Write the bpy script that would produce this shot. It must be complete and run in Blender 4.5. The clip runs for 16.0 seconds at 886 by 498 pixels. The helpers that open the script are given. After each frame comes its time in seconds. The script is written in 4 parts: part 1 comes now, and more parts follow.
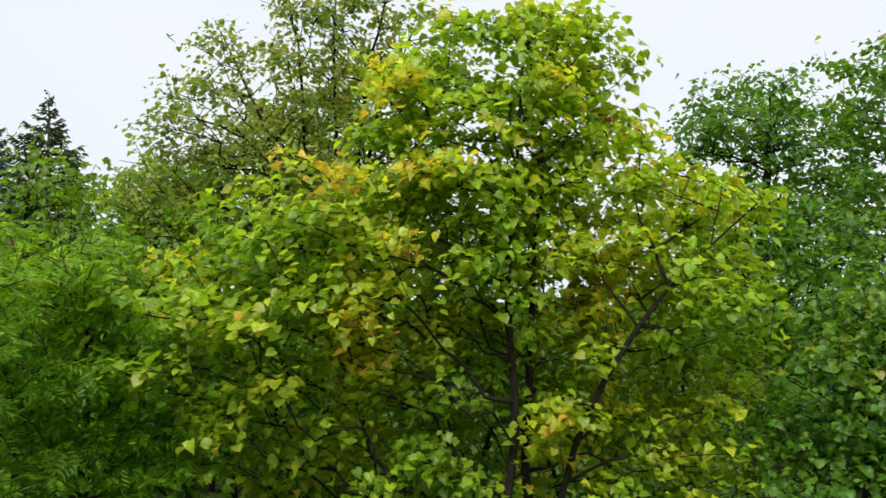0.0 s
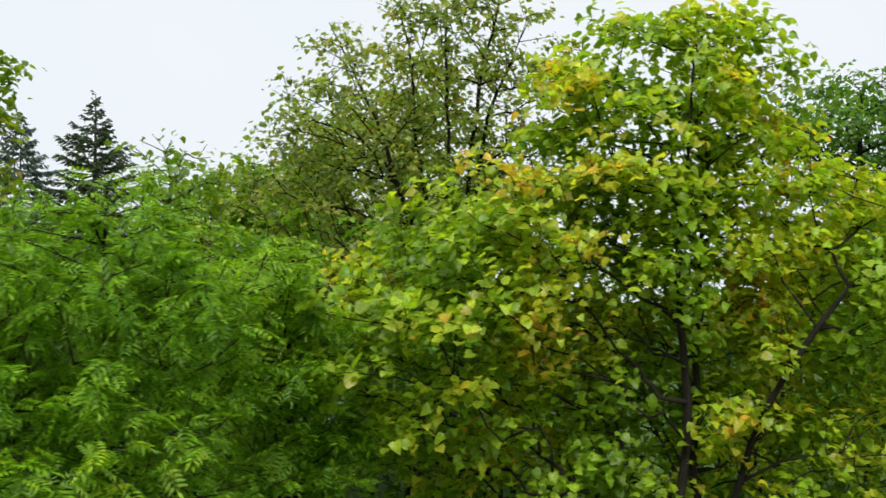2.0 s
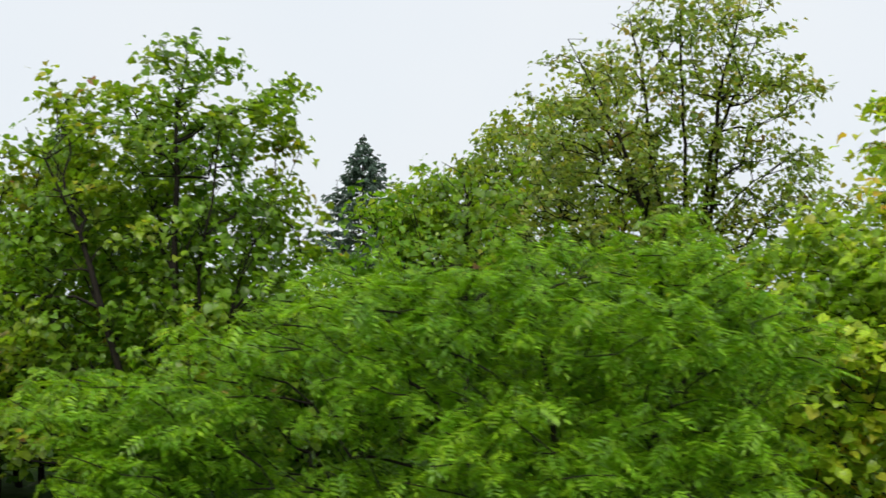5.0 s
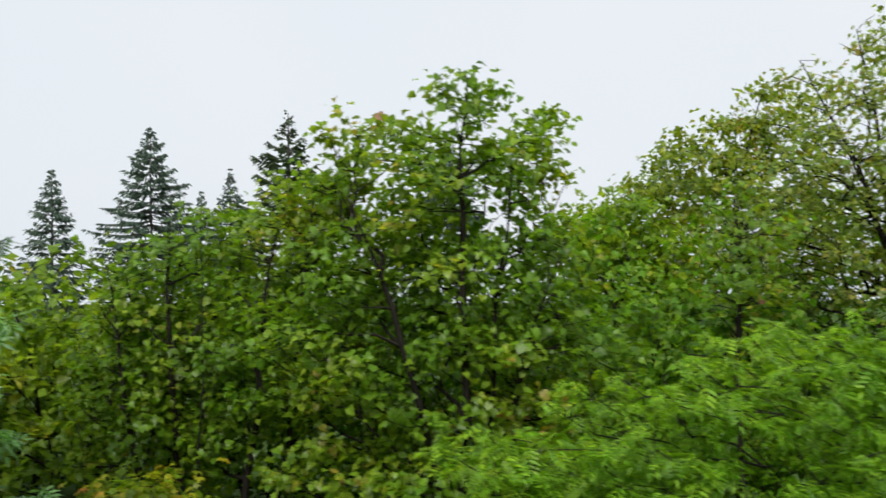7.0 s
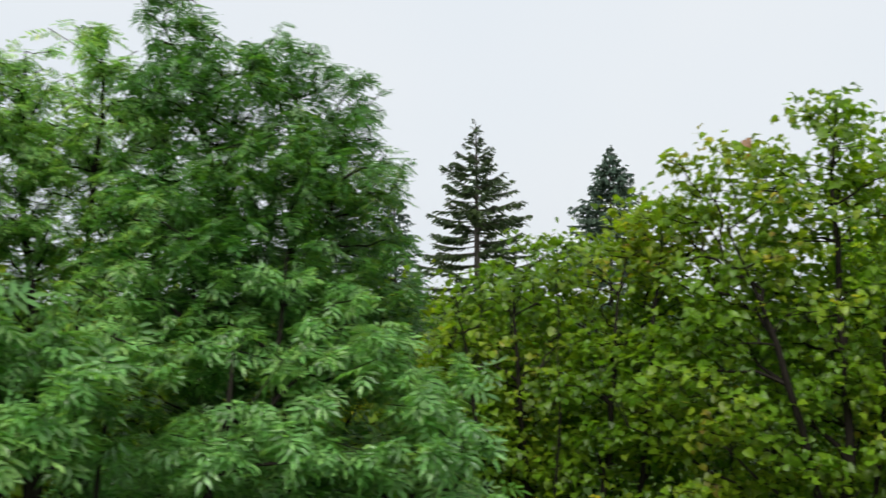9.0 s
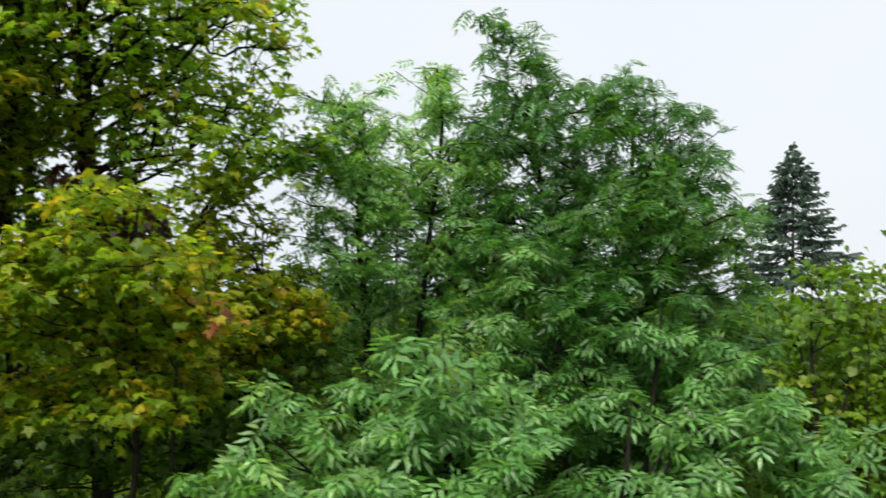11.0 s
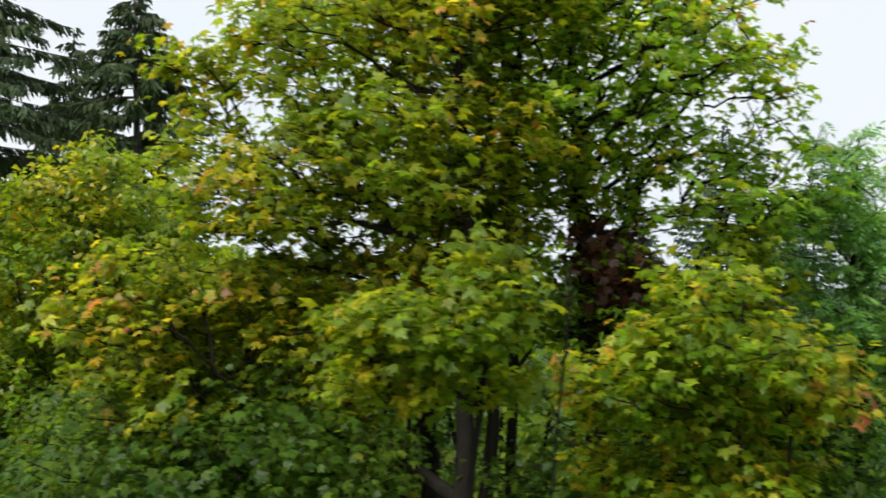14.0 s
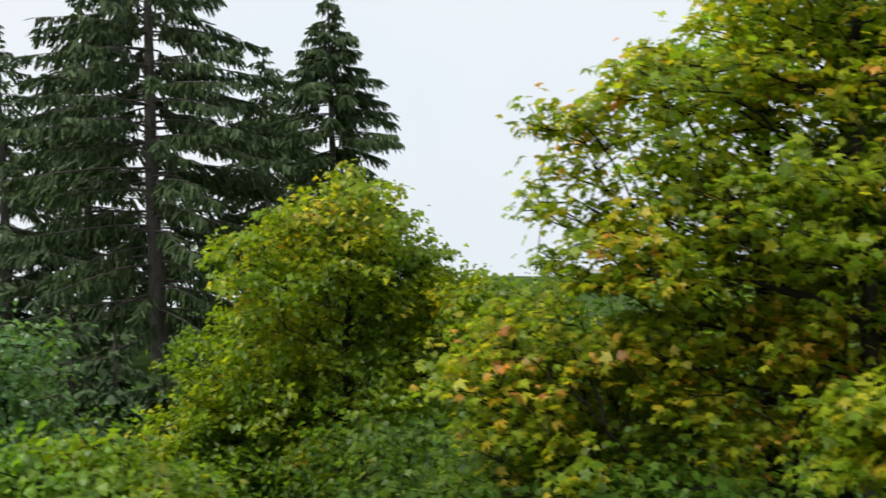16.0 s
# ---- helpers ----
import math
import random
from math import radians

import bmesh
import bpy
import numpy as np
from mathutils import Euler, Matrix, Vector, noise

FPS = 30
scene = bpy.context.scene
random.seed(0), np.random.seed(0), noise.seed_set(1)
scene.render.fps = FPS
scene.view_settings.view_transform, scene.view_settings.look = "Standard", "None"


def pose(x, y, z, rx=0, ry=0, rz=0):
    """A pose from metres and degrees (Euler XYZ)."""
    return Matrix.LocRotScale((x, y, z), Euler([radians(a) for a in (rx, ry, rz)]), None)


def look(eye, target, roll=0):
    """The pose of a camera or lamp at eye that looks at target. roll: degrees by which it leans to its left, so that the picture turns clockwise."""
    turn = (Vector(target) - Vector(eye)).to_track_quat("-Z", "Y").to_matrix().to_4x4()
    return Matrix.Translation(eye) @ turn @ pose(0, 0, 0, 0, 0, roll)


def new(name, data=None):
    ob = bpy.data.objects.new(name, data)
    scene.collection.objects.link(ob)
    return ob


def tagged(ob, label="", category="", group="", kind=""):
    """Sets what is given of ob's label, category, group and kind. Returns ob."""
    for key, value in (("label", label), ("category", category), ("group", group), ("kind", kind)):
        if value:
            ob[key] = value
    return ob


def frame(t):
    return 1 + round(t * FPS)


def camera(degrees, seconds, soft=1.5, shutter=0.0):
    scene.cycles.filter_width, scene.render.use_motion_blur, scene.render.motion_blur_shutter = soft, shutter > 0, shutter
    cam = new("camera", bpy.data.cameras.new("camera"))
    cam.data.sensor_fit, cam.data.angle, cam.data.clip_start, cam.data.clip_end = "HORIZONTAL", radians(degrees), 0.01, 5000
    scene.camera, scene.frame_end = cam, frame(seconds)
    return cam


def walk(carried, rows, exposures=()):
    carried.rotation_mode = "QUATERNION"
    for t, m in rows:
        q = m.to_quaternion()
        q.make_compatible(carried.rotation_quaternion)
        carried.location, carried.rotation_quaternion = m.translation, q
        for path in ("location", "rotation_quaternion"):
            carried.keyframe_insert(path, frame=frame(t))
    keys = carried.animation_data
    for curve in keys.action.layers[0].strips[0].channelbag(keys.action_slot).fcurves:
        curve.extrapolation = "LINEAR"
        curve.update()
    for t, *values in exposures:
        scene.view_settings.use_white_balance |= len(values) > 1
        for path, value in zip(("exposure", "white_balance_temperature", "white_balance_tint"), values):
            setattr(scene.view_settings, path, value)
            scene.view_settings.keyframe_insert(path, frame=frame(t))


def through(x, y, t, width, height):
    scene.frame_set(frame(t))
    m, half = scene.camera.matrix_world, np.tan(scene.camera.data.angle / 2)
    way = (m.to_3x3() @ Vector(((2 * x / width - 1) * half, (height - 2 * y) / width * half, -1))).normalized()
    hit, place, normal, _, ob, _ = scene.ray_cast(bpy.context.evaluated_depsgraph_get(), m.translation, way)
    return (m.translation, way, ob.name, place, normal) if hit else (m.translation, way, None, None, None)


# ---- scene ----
cam = camera(51.1, 16.0, soft=1.5, shutter=0.5)
PATH = [
    (0, (0.340, 0.317, 4.241), (0.411, 4.317, 4.231), 0.39),
    (0.5, (0.005, 0.305, 4.245), (0.071, 4.305, 4.233), 0.41),
    (1, (-0.341, 0.308, 4.245), (-0.282, 4.308, 4.233), 0.42),
    (1.5, (-0.732, 0.302, 4.255), (-0.680, 4.301, 4.240), 0.36),
    (2, (-1.151, 0.280, 4.269), (-1.107, 4.280, 4.250), 0.25),
    (2.5, (-1.620, 0.261, 4.275), (-1.583, 4.261, 4.253), 0.19),
    (3, (-2.108, 0.246, 4.280), (-2.078, 4.246, 4.257), 0.18),
    (3.5, (-2.620, 0.235, 4.292), (-2.594, 4.235, 4.264), 0.13),
    (3.7, (-2.844, 0.235, 4.301), (-2.815, 4.234, 4.269), 0.13),
    (5.8, (-5.696, 0.405, 4.685), (-5.592, 4.404, 4.663), -0.35),
    (6, (-5.930, 0.418, 4.713), (-5.849, 4.417, 4.694), -0.36),
    (6.5, (-6.503, 0.442, 4.789), (-6.508, 4.442, 4.772), -0.36),
    (7, (-7.091, 0.466, 4.874), (-7.208, 4.464, 4.857), -0.42),
    (7.5, (-7.703, 0.500, 4.969), (-7.947, 4.492, 4.952), -0.50),
    (8, (-8.309, 0.500, 5.049), (-8.684, 4.482, 5.032), -0.58),
    (8.5, (-8.916, 0.475, 5.135), (-9.431, 4.442, 5.120), -0.70),
    (9, (-9.471, 0.428, 5.221), (-10.128, 4.373, 5.209), -0.80),
    (9.2, (-9.686, 0.404, 5.259), (-10.403, 4.339, 5.245), -0.86),
    (11.3, (-11.088, 0.304, 5.667), (-12.457, 4.063, 5.628), -0.17),
    (11.5, (-11.204, 0.270, 5.694), (-12.639, 4.003, 5.656), -0.26),
    (12, (-11.537, 0.135, 5.786), (-13.104, 3.814, 5.735), -0.47),
    (12.5, (-11.846, 0.019, 5.877), (-13.551, 3.637, 5.811), -0.61),
    (13, (-12.163, -0.110, 5.963), (-13.994, 3.446, 5.886), -0.73),
    (13.5, (-12.519, -0.277, 6.042), (-14.464, 3.217, 5.963), -0.84),
    (14, (-12.870, -0.468, 6.114), (-14.929, 2.960, 6.037), -0.77),
    (14.5, (-13.205, -0.727, 6.196), (-15.386, 2.625, 6.125), -0.60),
    (15, (-13.527, -0.973, 6.301), (-15.825, 2.300, 6.229), -0.69),
    (15.5, (-13.851, -1.195, 6.428), (-16.272, 1.988, 6.350), -1.14),
    (16, (-14.189, -1.377, 6.571), (-16.744, 1.700, 6.489), -1.78),
]
walk(cam, [(t, look(eye, target, roll)) for t, eye, target, roll in PATH],
     exposures=[(0.0, 0.08), (3.5, 0.02), (6.0, -0.02), (8.5, -0.06), (11.3, 0.10), (12.5, 0.15), (13.5, 0.13), (14.5, 0.07), (16.0, 0.03)])

# ---- light: a bright overcast sky and a weak, very soft sun behind the clouds ----
SUN_UP, SUN_TURN = 57.0, 196.0
world = bpy.data.worlds.new("overcast_sky")
scene.world = world
world.use_nodes = True
wn, wl = world.node_tree.nodes, world.node_tree.links
wn.clear()
w_out, w_bg = wn.new("ShaderNodeOutputWorld"), wn.new("ShaderNodeBackground")
w_sky = wn.new("ShaderNodeTexSky")
w_sky.sky_type, w_sky.sun_disc = "NISHITA", False
w_sky.sun_elevation, w_sky.sun_rotation = radians(SUN_UP), radians(SUN_TURN)
w_sky.air_density, w_sky.dust_density, w_sky.ozone_density = 1.0, 4.0, 1.0
w_mix = wn.new("ShaderNodeMix")
w_mix.data_type = "RGBA"
w_mix.inputs["Factor"].default_value = 0.93
w_cloud = wn.new("ShaderNodeTexNoise")
w_cloud.inputs["Scale"].default_value, w_cloud.inputs["Detail"].default_value = 1.6, 3.0
w_ramp = wn.new("ShaderNodeValToRGB")
w_ramp.color_ramp.elements[0].position, w_ramp.color_ramp.elements[0].color = 0.3, (8.3, 9.0, 9.7, 1)
w_ramp.color_ramp.elements[1].position, w_ramp.color_ramp.elements[1].color = 0.7, (9.1, 9.45, 9.8, 1)
w_geo = wn.new("ShaderNodeTexCoord")
wl.new(w_geo.outputs["Generated"], w_cloud.inputs["Vector"])
wl.new(w_cloud.outputs["Fac"], w_ramp.inputs["Fac"])
wl.new(w_sky.outputs["Color"], w_mix.inputs["A"])
wl.new(w_ramp.outputs["Color"], w_mix.inputs["B"])
wl.new(w_mix.outputs["Result"], w_bg.inputs["Color"])
w_bg.inputs["Strength"].default_value = 0.1
wl.new(w_bg.outputs["Background"], w_out.inputs["Surface"])

sun = new("sun", bpy.data.lights.new("sun", "SUN"))
sun.data.energy, sun.data.angle, sun.data.color = 3.7, radians(30), (1.0, 0.97, 0.9)
sun.matrix_world = Matrix.Rotation(radians(-SUN_TURN), 4, "Z") @ Matrix.Rotation(radians(SUN_UP - 90), 4, "X")
scene.view_settings.exposure = 0.0


# ---- materials ----
def nodes_of(name):
    m = bpy.data.materials.new(name)
    m.use_nodes = True
    m.node_tree.nodes.clear()
    return m, m.node_tree.nodes, m.node_tree.links


def ramp_of(nodes, stops):
    r = nodes.new("ShaderNodeValToRGB")
    e = r.color_ramp.elements
    e[0].position, e[0].color = stops[0][0], (*stops[0][1], 1)
    e[1].position, e[1].color = stops[-1][0], (*stops[-1][1], 1)
    for p, c in stops[1:-1]:
        k = e.new(p)
        k.color = (*c, 1)
    return r


def leaf_material(name, stops, single=False, rough=0.42, through=0.35, patch=0.35, patch_scale=1.1, gloss=0.45):
    """Leaf blades: hue by leaf, drifting from twig to twig; light shines through them."""
    m, n, l = nodes_of(name)
    if single:
        rnd = n.new("ShaderNodeObjectInfo").outputs["Random"]
    else:
        rnd = n.new("ShaderNodeNewGeometry").outputs["Random Per Island"]
    geo = n.new("ShaderNodeNewGeometry")
    big = n.new("ShaderNodeTexNoise")
    big.inputs["Scale"].default_value, big.inputs["Detail"].default_value = patch_scale, 3.0
    l.new(geo.outputs["Position"], big.inputs["Vector"])
    shift = n.new("ShaderNodeMapRange")
    for key, v in (("From Min", 0.35), ("From Max", 0.65), ("To Min", -patch), ("To Max", patch * 0.75)):
        shift.inputs[key].default_value = v
    l.new(big.outputs["Fac"], shift.inputs["Value"])
    spread = n.new("ShaderNodeMapRange")
    spread.inputs["To Min"].default_value, spread.inputs["To Max"].default_value = patch, 1.0 - patch * 0.75
    l.new(rnd, spread.inputs["Value"])
    add = n.new("ShaderNodeMath")
    add.operation, add.use_clamp = "ADD", True
    l.new(spread.outputs["Result"], add.inputs[0])
    l.new(shift.outputs["Result"], add.inputs[1])
    ramp = ramp_of(n, stops)
    l.new(add.outputs["Value"], ramp.inputs["Fac"])
    fine = n.new("ShaderNodeTexNoise")
    fine.inputs["Scale"].default_value, fine.inputs["Detail"].default_value = 55.0, 4.0
    l.new(geo.outputs["Position"], fine.inputs["Vector"])
    tone = n.new("ShaderNodeMapRange")
    for key, v in (("From Min", 0.3), ("From Max", 0.7), ("To Min", 0.66), ("To Max", 1.3)):
        tone.inputs[key].default_value = v
    l.new(fine.outputs["Fac"], tone.inputs["Value"])
    own = n.new("ShaderNodeTexWhiteNoise")
    own.noise_dimensions = "1D"
    l.new(rnd, own.inputs["W"])
    vary = n.new("ShaderNodeMapRange")
    vary.inputs["To Min"].default_value, vary.inputs["To Max"].default_value = 0.62, 1.36
    l.new(own.outputs["Value"], vary.inputs["Value"])
    both = n.new("ShaderNodeMath")
    both.operation = "MULTIPLY"
    l.new(tone.outputs["Result"], both.inputs[0])
    l.new(vary.outputs["Result"], both.inputs[1])
    mul = n.new("ShaderNodeMix")
    mul.data_type, mul.blend_type = "RGBA", "MULTIPLY"
    mul.inputs["Factor"].default_value = 1.0
    l.new(ramp.outputs["Color"], mul.inputs["A"])
    l.new(both.outputs["Value"], mul.inputs["B"])
    bump = n.new("ShaderNodeBump")
    bump.inputs["Strength"].default_value, bump.inputs["Distance"].default_value = 0.35, 0.01
    l.new(fine.outputs["Fac"], bump.inputs["Height"])
    bsdf = n.new("ShaderNodeBsdfPrincipled")
    bsdf.inputs["Roughness"].default_value = rough
    bsdf.inputs["Specular IOR Level"].default_value = gloss
    l.new(mul.outputs["Result"], bsdf.inputs["Base Color"])
    l.new(bump.outputs["Normal"], bsdf.inputs["Normal"])
    glow = n.new("ShaderNodeBsdfTranslucent")
    warm = n.new("ShaderNodeMix")
    warm.data_type, warm.blend_type = "RGBA", "MULTIPLY"
    warm.inputs["Factor"].default_value = 1.0
    warm.inputs["B"].default_value = (1.25, 1.2, 0.55, 1)
    l.new(mul.outputs["Result"], warm.inputs["A"])
    l.new(warm.outputs["Result"], glow.inputs["Color"])
    mix = n.new("ShaderNodeMixShader")
    mix.inputs["Fac"].default_value = through
    out = n.new("ShaderNodeOutputMaterial")
    l.new(bsdf.outputs["BSDF"], mix.inputs[1])
    l.new(glow.outputs["BSDF"], mix.inputs[2])
    l.new(mix.outputs["Shader"], out.inputs["Surface"])
    return m


def rough_material(name, stops, scale, stretch=(1, 1, 1), rough=0.9, bump_size=0.02, fine_scale=40.0, gloss=0.3):
    """Bark, soil and other rough matter: two scales of colour and relief."""
    m, n, l = nodes_of(name)
    tc = n.new("ShaderNodeTexCoord")
    mp = n.new("ShaderNodeMapping")
    mp.inputs["Scale"].default_value = stretch
    l.new(tc.outputs["Object"], mp.inputs["Vector"])
    a = n.new("ShaderNodeTexNoise")
    a.inputs["Scale"].default_value, a.inputs["Detail"].default_value = scale, 6.0
    l.new(mp.outputs["Vector"], a.inputs["Vector"])
    b = n.new("ShaderNodeTexNoise")
    b.inputs["Scale"].default_value, b.inputs["Detail"].default_value = fine_scale, 4.0
    l.new(mp.outputs["Vector"], b.inputs["Vector"])
    mix = n.new("ShaderNodeMix")
    mix.inputs["Factor"].default_value = 0.4
    l.new(a.outputs["Fac"], mix.inputs["A"])
    l.new(b.outputs["Fac"], mix.inputs["B"])
    ramp = ramp_of(n, stops)
    l.new(mix.outputs["Result"], ramp.inputs["Fac"])
    bump = n.new("ShaderNodeBump")
    bump.inputs["Strength"].default_value, bump.inputs["Distance"].default_value = 0.8, bump_size
    l.new(mix.outputs["Result"], bump.inputs["Height"])
    bsdf = n.new("ShaderNodeBsdfPrincipled")
    bsdf.inputs["Roughness"].default_value = rough
    bsdf.inputs["Specular IOR Level"].default_value = gloss
    l.new(ramp.outputs["Color"], bsdf.inputs["Base Color"])
    l.new(bump.outputs["Normal"], bsdf.inputs["Normal"])
    out = n.new("ShaderNodeOutputMaterial")
    l.new(bsdf.outputs["BSDF"], out.inputs["Surface"])
    return m


LEAF_STOPS = {
    "linden_yellow": ((0, (0.144, 0.282, 0.021)), (0.35, (0.248, 0.409, 0.024)), (0.62, (0.371, 0.504, 0.029)), (0.82, (0.572, 0.562, 0.042)), (0.95, (0.73, 0.469, 0.053)), (1, (0.443, 0.163, 0.07))),
    "linden_green": ((0.0, (0.06, 0.176, 0.02)), (0.5, (0.109, 0.253, 0.02)), (0.85, (0.168, 0.301, 0.023)), (0.97, (0.267, 0.301, 0.031)), (1.0, (0.257, 0.146, 0.059))),
    "linden_olive": ((0, (0.085, 0.205, 0.014)), (0.5, (0.156, 0.289, 0.017)), (0.85, (0.246, 0.34, 0.021)), (0.97, (0.377, 0.322, 0.037)), (1, (0.246, 0.114, 0.063))),
    "linden_dry": ((0.0, (0.113, 0.212, 0.036)), (0.45, (0.195, 0.293, 0.04)), (0.78, (0.295, 0.348, 0.056)), (0.94, (0.4, 0.326, 0.089)), (1.0, (0.334, 0.177, 0.079))),
    "rowan_bright": ((0, (0.096, 0.248, 0.009)), (0.5, (0.177, 0.356, 0.016)), (0.85, (0.273, 0.45, 0.018)), (1, (0.424, 0.492, 0.028))),
    "rowan_dark": ((0, (0.044, 0.16, 0.03)), (0.5, (0.077, 0.226, 0.042)), (0.85, (0.125, 0.282, 0.048)), (1, (0.218, 0.339, 0.051))),
    "rowan_grey": ((0, (0.101, 0.264, 0.066)), (0.5, (0.167, 0.382, 0.101)), (0.85, (0.272, 0.480, 0.141)), (1, (0.343, 0.520, 0.121))),
    "rowan_pale": ((0, (0.138, 0.327, 0.086)), (0.5, (0.218, 0.455, 0.122)), (0.85, (0.344, 0.555, 0.155)), (1, (0.508, 0.611, 0.155))),
    "linden_ochre": ((0.0, (0.108, 0.209, 0.014)), (0.5, (0.197, 0.292, 0.018)), (0.8, (0.314, 0.353, 0.024)), (0.95, (0.413, 0.319, 0.036)), (1.0, (0.276, 0.143, 0.036))),
    "linden_mid": ((0, (0.09, 0.172, 0.013)), (0.45, (0.174, 0.279, 0.014)), (0.75, (0.336, 0.401, 0.016)), (0.92, (0.594, 0.501, 0.018)), (1, (0.62, 0.346, 0.039))),
    "maple": ((0, (0.119, 0.224, 0.016)), (0.42, (0.227, 0.328, 0.018)), (0.68, (0.375, 0.415, 0.024)), (0.84, (0.588, 0.478, 0.032)), (0.92, (0.649, 0.332, 0.068)), (1, (0.426, 0.137, 0.068))),
    "maple_green": ((0, (0.11, 0.263, 0.021)), (0.42, (0.209, 0.386, 0.024)), (0.68, (0.346, 0.488, 0.032)), (0.84, (0.543, 0.562, 0.042)), (0.92, (0.599, 0.391, 0.09)), (1, (0.393, 0.16, 0.09))),
    "maple_yellow": ((0, (0.12, 0.245, 0.017)), (0.42, (0.218, 0.347, 0.019)), (0.68, (0.379, 0.445, 0.025)), (0.84, (0.592, 0.459, 0.034)), (0.92, (0.649, 0.306, 0.084)), (1, (0.402, 0.133, 0.084))),
    "linden_fresh": ((0.0, (0.110, 0.240, 0.014)), (0.5, (0.200, 0.350, 0.016)), (0.85, (0.310, 0.420, 0.020)), (1.0, (0.460, 0.440, 0.024))),
    "shrub_grey": ((0.0, (0.063, 0.163, 0.043)), (0.6, (0.108, 0.238, 0.057)), (1.0, (0.18, 0.29, 0.067))),
    "shade_green": ((0.0, (0.118, 0.234, 0.019)), (0.5, (0.196, 0.322, 0.023)), (0.85, (0.302, 0.4, 0.031)), (1.0, (0.47, 0.441, 0.038))),
    # shrub green made darker: the shade under the trees is put into the colour
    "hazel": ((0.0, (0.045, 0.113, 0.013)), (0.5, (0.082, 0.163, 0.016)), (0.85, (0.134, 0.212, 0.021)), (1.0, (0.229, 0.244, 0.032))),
    "withered": ((0.0, (0.045, 0.016, 0.010)), (0.5, (0.085, 0.032, 0.018)), (1.0, (0.17, 0.075, 0.035))),
    "undergrowth": ((0, (0.073, 0.199, 0.015)), (0.5, (0.131, 0.285, 0.017)), (0.85, (0.209, 0.343, 0.021)), (1, (0.334, 0.364, 0.03))),
}
LEAVES = {}
for key in LEAF_STOPS:
    soft_glow = 0.5 if "rowan" in key or "grey" in key else 0.64 if "maple" in key else 0.58
    drift = 0.2 if "maple" in key else 0.32 if key in ("shade_green", "linden_yellow", "linden_mid", "linden_olive") else 0.2
    shine = 0.85 if key in ("rowan_grey", "rowan_dark", "rowan_pale", "shrub_grey") else 0.45 if "maple" in key else 0.3 if key in ("rowan_bright", "hazel", "shade_green", "undergrowth") else 0.5
    LEAVES[key] = (leaf_material("leaves_" + key, LEAF_STOPS[key], False, 0.36, soft_glow, drift, 0.8, shine),
                   leaf_material("leaf_" + key, LEAF_STOPS[key], True, 0.36, soft_glow, drift, 0.8, shine))
NEEDLES = leaf_material("spruce_needles", ((0.0, (0.026, 0.052, 0.017)), (0.6, (0.050, 0.088, 0.026)), (1.0, (0.090, 0.126, 0.038))), rough=0.6, through=0.08, patch=0.3, patch_scale=0.7, gloss=0.3)
# paler and bluer than the near needles: distance haze is put into the colour
NEEDLES_HAZED = leaf_material("hazed_spruce_needles", ((0.0, (0.042, 0.080, 0.055)), (0.6, (0.072, 0.120, 0.082)), (1.0, (0.110, 0.160, 0.105))), rough=0.6, through=0.08, patch=0.3, patch_scale=0.4, gloss=0.3)
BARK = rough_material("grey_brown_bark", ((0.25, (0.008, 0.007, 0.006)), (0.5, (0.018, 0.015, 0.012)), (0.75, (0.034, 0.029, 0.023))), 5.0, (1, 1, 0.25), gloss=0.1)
BARK_SPRUCE = rough_material("spruce_bark", ((0.25, (0.035, 0.028, 0.024)), (0.5, (0.085, 0.072, 0.064)), (0.75, (0.15, 0.135, 0.12))), 6.0, (1, 1, 0.4))
SOIL = rough_material("grass_and_soil", ((0.3, (0.018, 0.034, 0.010)), (0.5, (0.040, 0.075, 0.016)), (0.7, (0.075, 0.115, 0.028))), 1.3, rough=1.0, bump_size=0.06, fine_scale=9.0, gloss=0.05)


# ---- mesh helpers ----
def tri_mesh(name, verts, tris, materials, smooth=False, slots=None):
    me = bpy.data.meshes.new(name)
    verts, tris = np.asarray(verts, np.float32), np.asarray(tris, np.int32)
    me.vertices.add(len(verts))
    me.vertices.foreach_set("co", verts.ravel())
    me.loops.add(tris.size)
    me.loops.foreach_set("vertex_index", tris.ravel())
    me.polygons.add(len(tris))
    me.polygons.foreach_set("loop_start", np.arange(0, tris.size, 3, dtype=np.int32))
    if smooth:
        me.polygons.foreach_set("use_smooth", np.ones(len(tris), bool))
    for mat in materials:
        me.materials.append(mat)
    if slots is not None:
        me.polygons.foreach_set("material_index", np.asarray(slots, np.int32))
    me.update(calc_edges=True)
    return me


def under(name, me, parent, label="", kind=""):
    ob = new(name, me)
    ob.parent = parent
    return tagged(ob, label=label, kind=kind)


